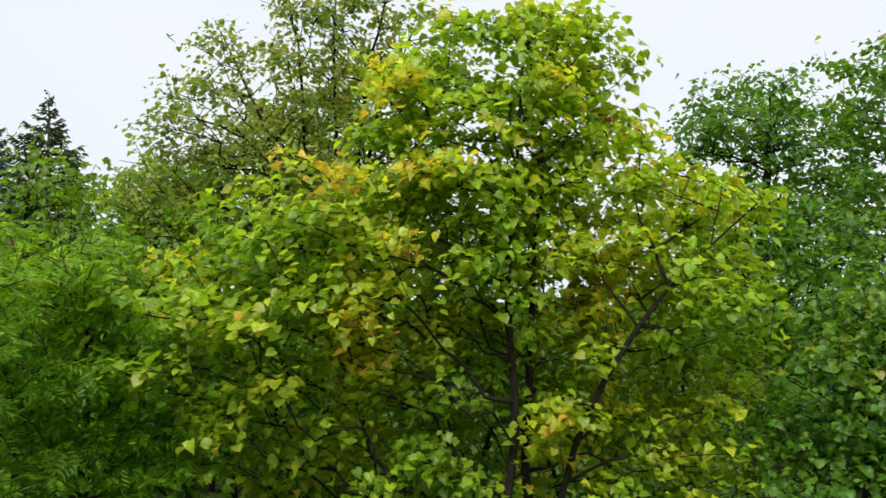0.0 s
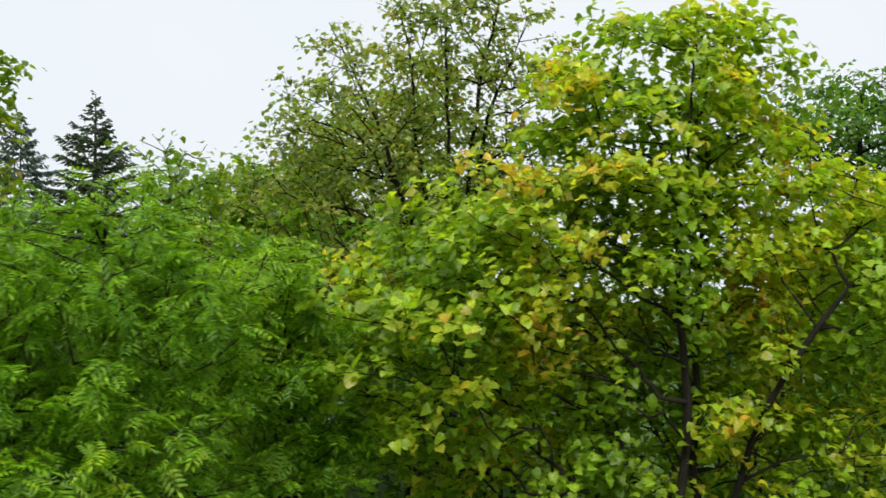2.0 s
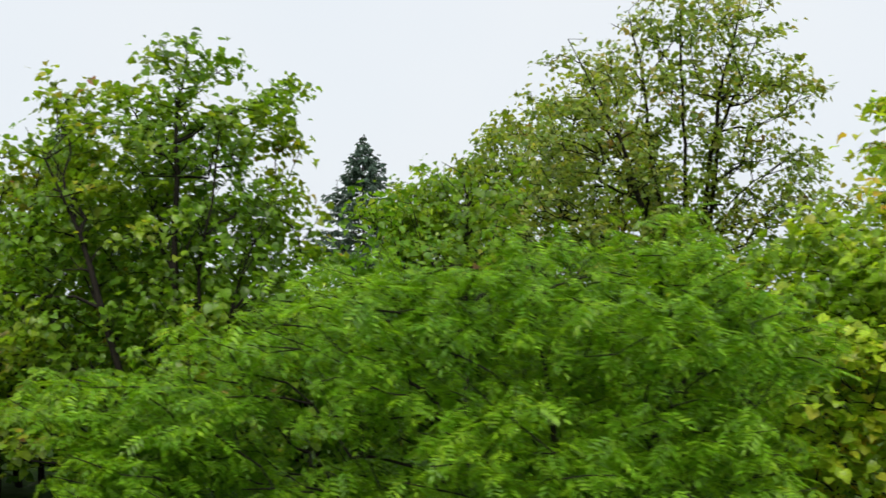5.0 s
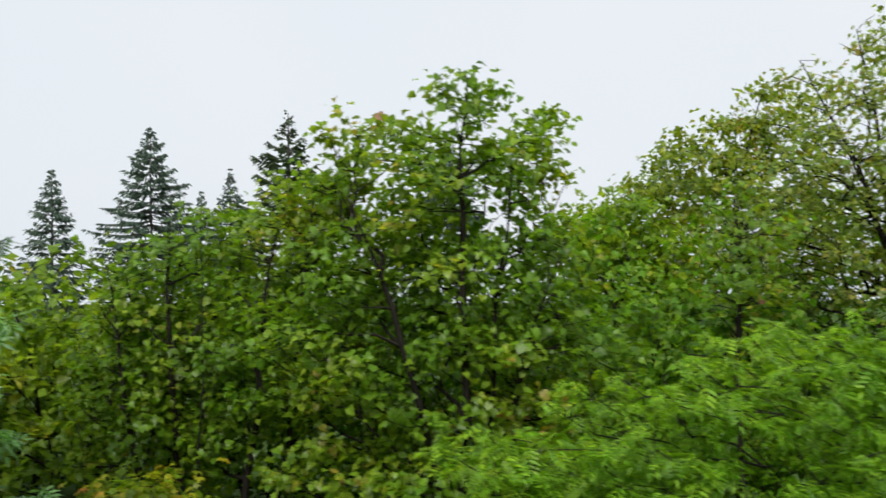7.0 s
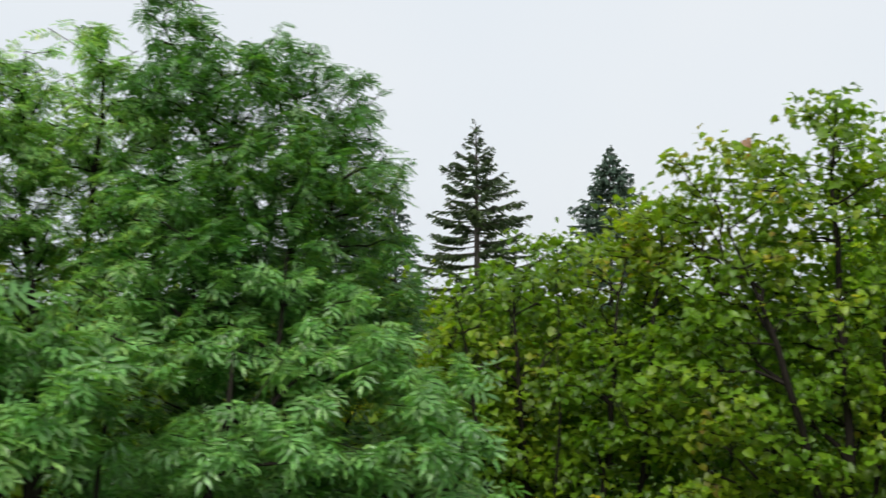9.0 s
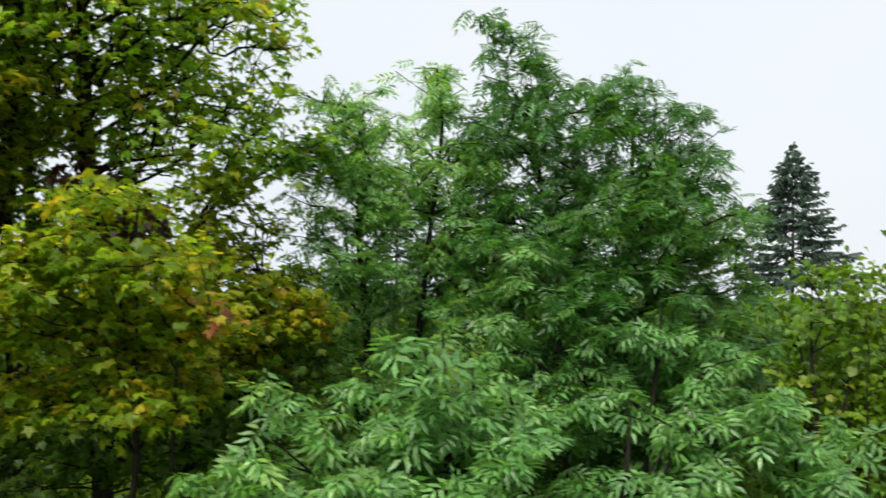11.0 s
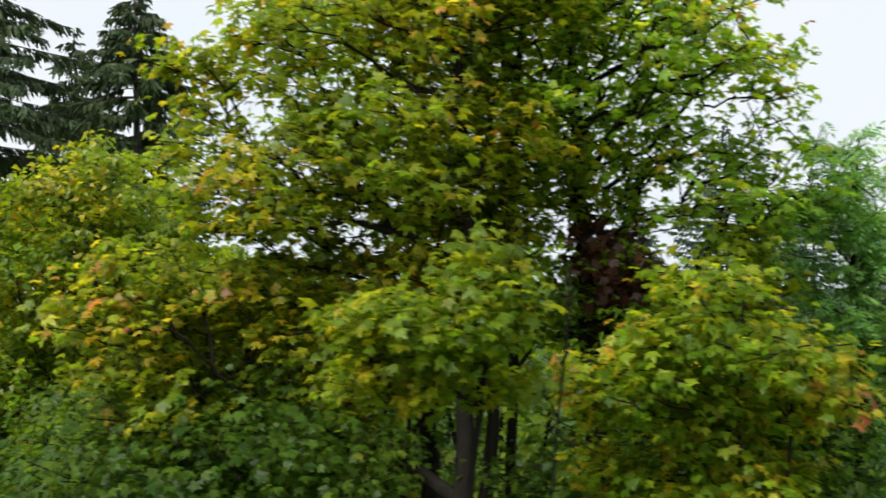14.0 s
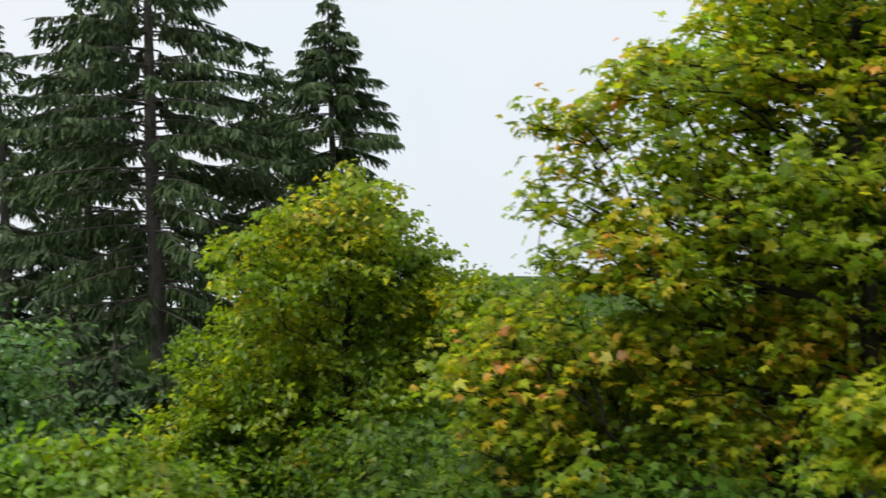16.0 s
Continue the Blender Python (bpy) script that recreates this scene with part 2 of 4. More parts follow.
def tubes(a, b, ra, rb, sides=5):
    """Tapered tubes from points a to points b."""
    a, b = np.asarray(a, float), np.asarray(b, float)
    d = b - a
    d /= np.maximum(np.linalg.norm(d, axis=1, keepdims=True), 1e-6)
    ref = np.where(np.abs(d[:, 2:3]) > 0.9, np.array([[1.0, 0, 0]]), np.array([[0, 0, 1.0]]))
    u = np.cross(d, ref)
    u /= np.linalg.norm(u, axis=1, keepdims=True)
    v = np.cross(d, u)
    ang = np.arange(sides) * 2 * np.pi / sides
    ring = u[:, None] * np.cos(ang)[None, :, None] + v[:, None] * np.sin(ang)[None, :, None]
    lo = (a - d * np.asarray(ra)[:, None] * 0.3)[:, None] + ring * np.asarray(ra)[:, None, None]
    hi = (b + d * np.asarray(rb)[:, None] * 0.3)[:, None] + ring * np.asarray(rb)[:, None, None]
    verts = np.concatenate([lo, hi], 1).reshape(-1, 3)
    i = np.arange(sides)
    j = (i + 1) % sides
    one = np.concatenate([np.stack([i, j, i + sides], 1), np.stack([j, j + sides, i + sides], 1)])
    tris = (one[None] + (np.arange(len(a)) * 2 * sides)[:, None, None]).reshape(-1, 3)
    return verts, tris


def chain_tube(points, radii, sides=9):
    """One continuous tube along a line of points."""
    p, r = np.asarray(points, float), np.asarray(radii, float)
    d = np.gradient(p, axis=0)
    d /= np.linalg.norm(d, axis=1, keepdims=True)
    u = np.cross(d, np.array([0.3, 1.0, 0.1]))
    u /= np.linalg.norm(u, axis=1, keepdims=True)
    v = np.cross(d, u)
    ang = np.arange(sides) * 2 * np.pi / sides
    wob = 1 + 0.12 * np.sin(ang * 3 + 1.3)
    ring = u[:, None] * (np.cos(ang) * wob)[None, :, None] + v[:, None] * (np.sin(ang) * wob)[None, :, None]
    verts = (p[:, None] + ring * r[:, None, None]).reshape(-1, 3)
    i = np.arange(sides)
    j = (i + 1) % sides
    one = np.concatenate([np.stack([i, j, i + sides], 1), np.stack([j, j + sides, i + sides], 1)])
    tris = (one[None] + (np.arange(len(p) - 1) * sides)[:, None, None]).reshape(-1, 3)
    return verts, tris


def leaf_shape(kind):
    """A leaf one unit long: points and triangles; y runs along the midrib, z is its upper side."""
    if kind == "linden":
        side = [(0.26, -0.13, 0.03), (0.51, 0.17, 0.11), (0.43, 0.60, 0.05)]
        mid = [(0, 0, 0), (0, 0.48, 0.0), (0, 1.02, -0.16)]
        v = mid + side + [(-x, y, z) for x, y, z in side]
        t = [(0, 3, 4), (0, 4, 1), (1, 4, 5), (1, 5, 2), (0, 7, 6), (0, 1, 7), (1, 8, 7), (1, 2, 8)]
        return np.array(v, float), np.array(t)
    if kind == "plain":
        return np.array([(0, 0, 0), (0.42, 0.38, 0.09), (0, 1.0, -0.1), (-0.42, 0.38, 0.09)], float), np.array([(0, 1, 2), (0, 2, 3)])
    if kind == "maple":
        half = [(0.44, 0.0, -0.05), (0.33, 0.24, 0.05), (0.60, 0.56, -0.09), (0.25, 0.56, 0.05), (0.0, 1.02, -0.10)]
        outline = [(0, 0, 0)] + half + [(-x, y, z) for x, y, z in half[-2::-1]]
        v = outline + [(0, 0.32, 0.03)]
        c, n = len(outline), len(outline)
        t = [(c, i, (i + 1) % n) for i in range(n)]
        return np.array(v, float), np.array(t)
    pairs = {"rowan": 5, "rowan_far": 4, "ash": 3}[kind]
    v, t = [(-0.008, -0.12, 0), (0.008, -0.12, 0), (0, 0.85, -0.10)], [(0, 1, 2)]
    size = {5: 0.38, 4: 0.48, 3: 0.56}[pairs]
    wide = {5: 0.062, 4: 0.076, 3: 0.088}[pairs]
    for i in range(pairs + 1):
        y = 0.08 + (0.78 if pairs > 3 else 0.52) * i / pairs
        s = size * (1 - 0.25 * abs(i / pairs - 0.45))
        for sgn in ((-1, 1) if i < pairs else (0,)):
            ax = np.array([sgn * 0.90, (0.48 if pairs > 3 else 0.05 + 0.4 * i) if sgn else 1.0, -0.16])
            ax /= np.linalg.norm(ax)
            sd = np.array([ax[1], -ax[0], 0])
            b = np.array([0, y, -0.10 * (y / 0.85) ** 2])
            k = len(v)
            v += [tuple(b), tuple(b + ax * s * 0.34 + sd * wide + (0, 0, 0.025)), tuple(b + ax * s), tuple(b + ax * s * 0.58 - sd * wide * 0.9 + (0, 0, 0.025))]
            t += [(k, k + 1, k + 2), (k, k + 2, k + 3)]
    return np.array(v, float), np.array(t)


SHAPES = {k: leaf_shape(k) for k in ("linden", "plain", "maple", "rowan", "rowan_far", "ash")}


def leaf_frames(rng, at, out, droop, spread, lift):
    """Turns for leaves at the points: the blade runs outward and down, its face looks up and out."""
    n = len(at)
    az = np.arctan2(out[:, 1], out[:, 0]) + rng.normal(0, spread, n)
    dr = np.radians(rng.normal(droop, 20, n))
    y = np.stack([np.cos(az) * np.cos(dr), np.sin(az) * np.cos(dr), -np.sin(dr)], 1)
    up = np.stack([out[:, 0] * lift, out[:, 1] * lift, np.ones(n)], 1) + rng.normal(0, 0.36, (n, 3))
    z = up - y * np.sum(up * y, 1, keepdims=True)
    z /= np.maximum(np.linalg.norm(z, axis=1, keepdims=True), 1e-6)
    x = np.cross(y, z)
    return np.stack([x, y, z], 2)


def grow(rng, lobes, stems, clumps, per_clump, clump_size, rise=1.2, far=0.25, bow=1.2, flat=0.42):
    """Branch points of a crown: each point in the crown joins the nearest limb, as wood does that keeps its ways short."""
    L = np.array(lobes, float)
    vol = (L[:, 3] * L[:, 4] * L[:, 5]) ** 0.72
    m = clumps * 5
    pick = rng.choice(len(L), m, p=vol / vol.sum())
    d = rng.normal(size=(m, 3))
    d /= np.linalg.norm(d, axis=1, keepdims=True)
    trial = L[pick, :3] + d * L[pick, 3:] * (rng.random((m, 1)) ** 0.42) * 0.97
    # keep the clumps apart from one another, so that the crown fills evenly with small gaps between them
    cen = np.full((clumps, 3), 1e3)
    for i in range(clumps):
        some = trial[i * 5:i * 5 + 5]
        gap = np.min(np.linalg.norm((some[:, None] - cen[None, :max(i, 1)]) * np.array([1, 0.7, 1.25]), axis=2), axis=1)
        cen[i] = some[int(np.argmax(gap))]
    pts = np.repeat(cen, per_clump, 0) + np.clip(rng.normal(0, 1, (clumps * per_clump, 3)), -1.7, 1.7) * clump_size * np.array([1.0, 1.0, flat])
    pts = pts[pts[:, 2] > 0.15]
    pos, par, path, on_stem = [], [], [], []
    for (x0, y0, x1, y1, z1) in stems:
        steps = max(5, int(z1 / 0.35))
        w = rng.normal(0, 0.04, (steps + 1, 2)).cumsum(0) * 0.7
        w -= w[0]
        base = len(pos)
        for i in range(steps + 1):
            s = i / steps
            pos.append((x0 + (x1 - x0) * s ** bow + w[i, 0], y0 + (y1 - y0) * s ** bow + w[i, 1], z1 * s))
            par.append(len(pos) - 2 if i else -1)
            path.append(z1 * s * 0.6)
            on_stem.append(base)
    n0 = len(pos)
    P = np.zeros((n0 + len(pts), 3))
    P[:n0] = pos
    pl = np.zeros(len(P))
    pl[:n0] = path
    axis = np.array(pos)
    near = np.min(np.linalg.norm(pts[:, None, :2] - axis[None, :, :2], axis=2) + 0.15 * np.abs(pts[:, None, 2] - axis[None, :, 2]), axis=1)
    order = np.argsort(near + rng.normal(0, 0.1, len(pts)))
    n = n0
    low = np.array([p[2] > 0.22 * max(s[4] for s in stems) for p in pos] + [True] * len(pts))
    for i in order:
        p = pts[i]
        dv = p - P[:n]
        dist = np.linalg.norm(dv, axis=1)
        slope = -dv[:, 2] / np.maximum(dist, 1e-4)
        cost = dist * (1 + rise * np.clip(slope + 0.25, 0, 2)) + far * pl[:n] + np.where(low[:n], 0, 50)
        j = int(np.argmin(cost))
        P[n] = p
        pl[n] = pl[j] + dist[j]
        par.append(j)
        n += 1
    return P[:n], np.array(par), n0


def wood(P, par, n0, thick, tip):
    """Radii by the pipe rule, from the tips down."""
    n = len(P)
    acc = np.zeros(n)
    kids = np.zeros(n, int)
    for i in range(n - 1, -1, -1):
        if kids[i] == 0:
            acc[i] = 1.0
        if par[i] >= 0:
            acc[par[i]] += acc[i]
            kids[par[i]] += 1
    r = acc ** 0.5
    r = tip + (r - 1) / max(r.max() - 1, 1e-6) * (thick - tip)
    return r, kids


def tree(name, label, place, turn, lobes, leaf, colour, stems=None, thick=0.11, clumps=110, per_clump=9, clump_size=0.24,
         leaves=7, size=0.095, droop=14, spread=1.3, lift=0.3, spray=0.10, seed=1, singles=0, limbs=8, rise=1.2, category="tree",
         base_z=None, tip=0.004, face=-1.0, bow=1.2, rosette=False, flat=0.42, group=""):
    """A broad-leaved tree or shrub: stems, limbs, twigs and a crown of single leaves."""
    rng = np.random.default_rng(seed)
    z0 = ground_z(*place) if base_z is None else base_z
    root = new(name)
    root.empty_display_size = 0.3
    root.matrix_world = pose(place[0], place[1], z0, 0, 0, turn)
    tagged(root, label=label, category=category, group=group)
    L = np.array(lobes, float)
    L[:, 2] -= z0
    if stems is None:
        top = L[np.argmax(L[:, 2] + L[:, 5])]
        stems = ((0, 0, top[0], top[1], top[2] + 0.6 * top[5]),)
    high = np.max(L[:, 2] + 0.75 * L[:, 5])
    stems = tuple((a, b, c, d, min(e, high)) for a, b, c, d, e in stems)
    P, par, n0 = grow(rng, L, stems, clumps, per_clump, clump_size, rise, bow=bow, flat=flat)
    r, kids = wood(P, par, n0, thick, tip)
    tips = np.where((kids == 0) & (np.arange(len(P)) >= n0))[0]
    crowd = np.sum(np.linalg.norm(P[tips][:, None] - P[n0:][None], axis=2) < 0.42, axis=1)
    alive = np.zeros(len(P), bool)
    alive[tips[crowd >= 5]] = True
    for i in range(len(P) - 1, -1, -1):
        if alive[i] and par[i] >= 0:
            alive[par[i]] = True
    # stems
    k = 0
    for s in stems:
        m = max(5, int(s[4] / 0.35)) + 1
        rad = np.maximum(r[k:k + m], 0.006)
        rad = np.maximum.accumulate(rad[::-1])[::-1]
        rad[0] *= 1.25
        v, t = chain_tube(P[k:k + m], rad)
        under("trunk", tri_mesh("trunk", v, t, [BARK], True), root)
        k += m
    # limbs: the largest branch systems, each with its thicker wood; all finer wood is one mesh of twigs
    head = np.full(len(P), -1)
    for i in range(n0, len(P)):
        head[i] = i if par[i] < n0 else head[par[i]]
    heads, count = np.unique(head[n0:], return_counts=True)
    main = set(heads[np.argsort(-count)][:limbs].tolist())
    idx = np.arange(n0, len(P))
    pa = par[idx]
    mid = (P[idx] + P[pa]) / 2 + rng.normal(0, 1, (len(idx), 3)) * 0.05 * np.linalg.norm(P[idx] - P[pa], axis=1, keepdims=True)
    mid[:, 2] += 0.04 * np.linalg.norm(P[idx] - P[pa], axis=1)
    rp = np.minimum(r[pa], r[idx] * 1.6 + 0.003)
    rm = (rp + r[idx]) / 2
    stout = r[idx] > tip * 2.6
    limb_of = {}
    for h in heads[np.argsort(-count)][:limbs]:
        sel = np.where((head[idx] == h) & stout & alive[idx])[0]
        if len(sel) == 0:
            main.discard(int(h))
            continue
        v1, t1 = tubes(P[pa[sel]], mid[sel], rp[sel], rm[sel], 6)
        v2, t2 = tubes(mid[sel], P[idx[sel]], rm[sel], r[idx[sel]], 6)
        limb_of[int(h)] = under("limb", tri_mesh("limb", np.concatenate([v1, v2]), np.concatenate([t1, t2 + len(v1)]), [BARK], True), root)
    rest = np.where(~(stout & np.isin(head[idx], list(main))) & alive[idx])[0]
    fine = r[idx[rest]] < tip * 1.3
    bent, thin = rest[~fine], rest[fine]
    v1, t1 = tubes(P[pa[bent]], mid[bent], rp[bent], rm[bent], 3)
    v2, t2 = tubes(mid[bent], P[idx[bent]], rm[bent], r[idx[bent]], 3)
    v3, t3 = tubes(P[pa[thin]], P[idx[thin]], rp[thin], r[idx[thin]], 3)
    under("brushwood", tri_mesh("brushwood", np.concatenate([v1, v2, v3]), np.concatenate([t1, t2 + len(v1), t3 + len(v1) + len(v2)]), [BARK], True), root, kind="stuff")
    # leaves in sprays along the last twigs
    ends = idx[(r[idx] < tip * 2.2) & alive[idx]]
    near = np.sum(np.linalg.norm(P[ends][:, None] - P[ends][None], axis=2) < 0.42, axis=1)
    ends = ends[near >= 5]
    num = rng.poisson(leaves, len(ends))
    who = np.repeat(ends, num)
    dirn = P[who] - P[par[who]]
    ln = np.linalg.norm(dirn, axis=1, keepdims=True)
    dirn = dirn / np.maximum(ln, 1e-5)
    at = P[who] + dirn * rng.uniform(-0.7, 0.6, (len(who), 1)) * np.minimum(ln, 0.35) + np.clip(rng.normal(0, 1, (len(who), 3)), -1.6, 1.6) * spray * np.array([1, 1, 0.6])
    cen = L[:, :3].mean(0)
    out = at - np.array([cen[0], cen[1], 0])
    out[:, 2] = 0
    out = out / np.maximum(np.linalg.norm(out, axis=1, keepdims=True), 0.2) + dirn * 0.7
    out[:, 2] = 0
    if rosette:
        at = P[who] + rng.normal(0, 1, (len(who), 3)) * 0.022 + dirn * rng.uniform(-0.12, 0.02, (len(who), 1))
        first = np.concatenate([[0], np.cumsum(num)[:-1]])
        nth = np.arange(len(who)) - np.repeat(first, num)
        az = np.repeat(rng.uniform(0, 6.28, len(ends)), num) + nth * 2.4 + rng.normal(0, 0.25, len(who))
        out = np.stack([np.cos(az), np.sin(az), np.zeros(len(who))], 1)
    M = leaf_frames(rng, at, out, droop, 0.2 if rosette else spread, lift)
    sz = size * np.clip(rng.normal(1.0, 0.2, len(at)), 0.5, 1.5)
    sv, st = SHAPES[leaf]
    bulk, one = LEAVES[colour]
    alone = np.zeros(len(at), bool)
    if singles:
        reach = at[:, 1] * -face + rng.normal(0, 0.25, len(at))
        alone[np.argsort(reach)[:singles]] = True
    keep = np.where(~alone)[0]
    bend = 1.7 + rng.normal(0, 1.05, (len(at), 1))
    shape = sv[None] * sz[:, None, None]
    shape[:, :, 2] *= bend
    v = np.einsum("nij,nkj->nki", M[keep], shape[keep]) + at[keep][:, None]
    t = (st[None] + (np.arange(len(keep)) * len(sv))[:, None, None]).reshape(-1, 3)
    under("crown", tri_mesh("crown", v.reshape(-1, 3), t, [bulk]), root, kind="stuff")
    if singles:
        blade = tri_mesh("leaf", sv, st, [one])
        for i in np.where(alone)[0]:
            ob = under("leaf", blade, limb_of.get(int(head[who[i]]), root))
            mm = Matrix([[*(M[i, a] * sz[i]), at[i, a]] for a in range(3)] + [[0, 0, 0, 1]])
            ob.matrix_local = mm
    return root


def spruce(name, label, place, top_z, width, seed, needles, base_z=None, whorl=0.42, droop=0.5, hang=0.5, tuft=0.34, per_m=16, thick=0.2, bare=0.1,
           split=False, wide=0.075, slope=0.5, shown=12.0, sparse_top=0.0, group=""):
    """A spruce: straight stem, whorls of boughs, each with hanging needled branchlets."""
    rng = np.random.default_rng(seed)
    z0 = ground_z(*place) if base_z is None else base_z
    H = top_z - z0
    root = new(name)
    root.matrix_world = pose(place[0], place[1], z0, 0, 0, float(rng.uniform(0, 360)))
    tagged(root, label=label, category="spruce tree", group=group)
    zs = np.linspace(0, H, 24)
    line = np.stack([0.03 * np.sin(zs * 0.7), 0.03 * np.cos(zs * 0.5), zs], 1)
    v, t = chain_tube(line, thick * (1 - zs / H) ** 0.9 + 0.012, 8)
    under("trunk", tri_mesh("trunk", v, t, [BARK_SPRUCE], True), root)
    all_v, all_t, all_s, count = [], [], [], 0
    z = H * bare
    while z < H - 0.1:
        frac = (H - z) / H
        n_b = int(rng.integers(5, 8))
        turn0 = rng.uniform(0, 6.28)
        for b in range(n_b):
            length = min(width, slope * (H - z)) * rng.uniform(0.62, 1.18) + 0.06
            az = turn0 + b * 6.283 / n_b + rng.normal(0, 0.18)
            zz = z + rng.uniform(-0.9, 0.9) * whorl
            m = max(5, int(length / 0.25))
            s = np.linspace(0, 1, m + 1)
            rise = (0.35 * frac + 0.25) if droop < 0.3 else 0.12
            drop = droop * (0.45 + 0.75 * frac) * rng.uniform(0.7, 1.35)
            hz = zz + length * (rise * s - drop * s ** 1.7 + 0.22 * drop * s ** 4)
            if droop < 0.3:
                hz = zz + length * (0.40 * (1 - min(1.0, (H - z) / 4)) * s - 0.24 * s * min(1.0, (H - z) / 7) + rng.uniform(0.08, 0.36) * s ** 2)
            side = np.cumsum(rng.normal(0, 0.012 * length, m + 1))
            hx = np.cos(az) * length * s - np.sin(az) * side
            hy = np.sin(az) * length * s + np.cos(az) * side
            line = np.stack([hx, hy, hz], 1)
            rr = (0.008 + 0.006 * length) * (1 - s) + 0.003
            wv, wt = tubes(line[:-1], line[1:], rr[:-1], rr[1:], 4)
            # branchlets
            nb = max(6, int(length * per_m * (1.0 if sparse_top < H - z < shown else 0.35)))
            u = rng.uniform(0.12, 1.0, nb) ** 0.8
            at = np.stack([np.interp(u, s, hx), np.interp(u, s, hy), np.interp(u, s, hz)], 1)
            sgn = rng.choice([-1.0, 1.0], nb)
            aim = np.stack([np.cos(az) * 0.7 - np.sin(az) * sgn * rng.uniform(0.2, 1.0, nb), np.sin(az) * 0.7 + np.cos(az) * sgn * rng.uniform(0.2, 1.0, nb),
                            -hang * rng.uniform(0.3, 2.0, nb) + 0.1], 1)
            aim /= np.linalg.norm(aim, axis=1, keepdims=True)
            ln = tuft * rng.uniform(0.55, 1.35, nb) * (0.55 + 0.6 * np.sin(np.pi * np.clip(u, 0, 1) * 0.8 + 0.3)) * (0.25 + 0.75 * min(1.0, length / 1.2))
            flat = np.cross(aim, rng.normal(0, 1, (nb, 3)))
            flat /= np.linalg.norm(flat, axis=1, keepdims=True)
            w = wide * rng.uniform(0.7, 1.3, nb)
            # a feather: three pairs of needle tufts along the branchlet
            fv = []
            for k, (f0, f1, ww) in enumerate(((0.0, 0.5, 1.0), (0.28, 0.8, 0.9), (0.55, 1.05, 0.65))):
                a0, a1 = at + aim * (ln * f0)[:, None], at + aim * (ln * f1)[:, None]
                mid = at + aim * (ln * (f0 + (f1 - f0) * 0.55))[:, None]
                fv += [a0, mid + flat * (w * ww)[:, None], a1, mid - flat * (w * ww)[:, None]]
            fv = np.stack(fv, 1).reshape(-1, 3)
            ft = np.array([(4 * k, 4 * k + 1, 4 * k + 2) for k in range(3)] + [(4 * k, 4 * k + 2, 4 * k + 3) for k in range(3)])
            ft = (ft[None] + (np.arange(nb) * 12)[:, None, None]).reshape(-1, 3)
            vv = np.concatenate([wv, fv])
            tt = np.concatenate([wt, ft + len(wv)])
            ss = np.concatenate([np.zeros(len(wt), int), np.ones(len(ft), int)])
            if split:
                under("bough", tri_mesh("bough", vv, tt, [BARK_SPRUCE, needles], False, ss), root)
            else:
                all_v.append(vv)
                all_t.append(tt + count)
                all_s.append(ss)
                count += len(vv)
        z += whorl * rng.uniform(0.75, 1.25) * (0.6 + 0.5 * min(1.0, (H - z) / 6)) * (1.0 if H - z < shown else 2.2)
    if not split:
        under("crown", tri_mesh("crown", np.concatenate(all_v), np.concatenate(all_t), [BARK_SPRUCE, needles], False, np.concatenate(all_s)), root, kind="stuff")
    return root


# ---- the hillside ----
def ground_z(x, y):
    """The slope climbs along the way and falls off behind the trees into the valley."""
    rise = 0.11 * min(max(-x, -12.0), 20.0)
    fall = max(0.0, y - 20.0)
    back = max(0.0, -6.0 - y)
    return rise - 0.16 * fall ** 1.12 - 0.05 * back + 0.10 * math.sin(x * 0.9 + y * 0.4) + 0.07 * math.sin(y * 1.3 - x * 0.5)


def hillside():
    gx = np.concatenate([np.linspace(-900, -60, 14), np.linspace(-55, 30, 110), np.linspace(36, 900, 14)])
    gy = np.concatenate([np.linspace(-600, -30, 10), np.linspace(-26, 40, 90), np.linspace(45, 130, 18), np.linspace(160, 1200, 14)])
    v = np.array([(x, y, max(ground_z(x, y), -70.0)) for y in gy for x in gx])
    nx = len(gx)
    i = np.array([[r * nx + c for c in range(nx - 1)] for r in range(len(gy) - 1)]).ravel()
    t = np.concatenate([np.stack([i, i + 1, i + nx], 1), np.stack([i + 1, i + nx + 1, i + nx], 1)])
    ob = new("ground", tri_mesh("ground", v, t, [SOIL], True))
    tagged(ob, label="grassy hillside under trees falling into a valley", category="ground", kind="structure")


hillside()

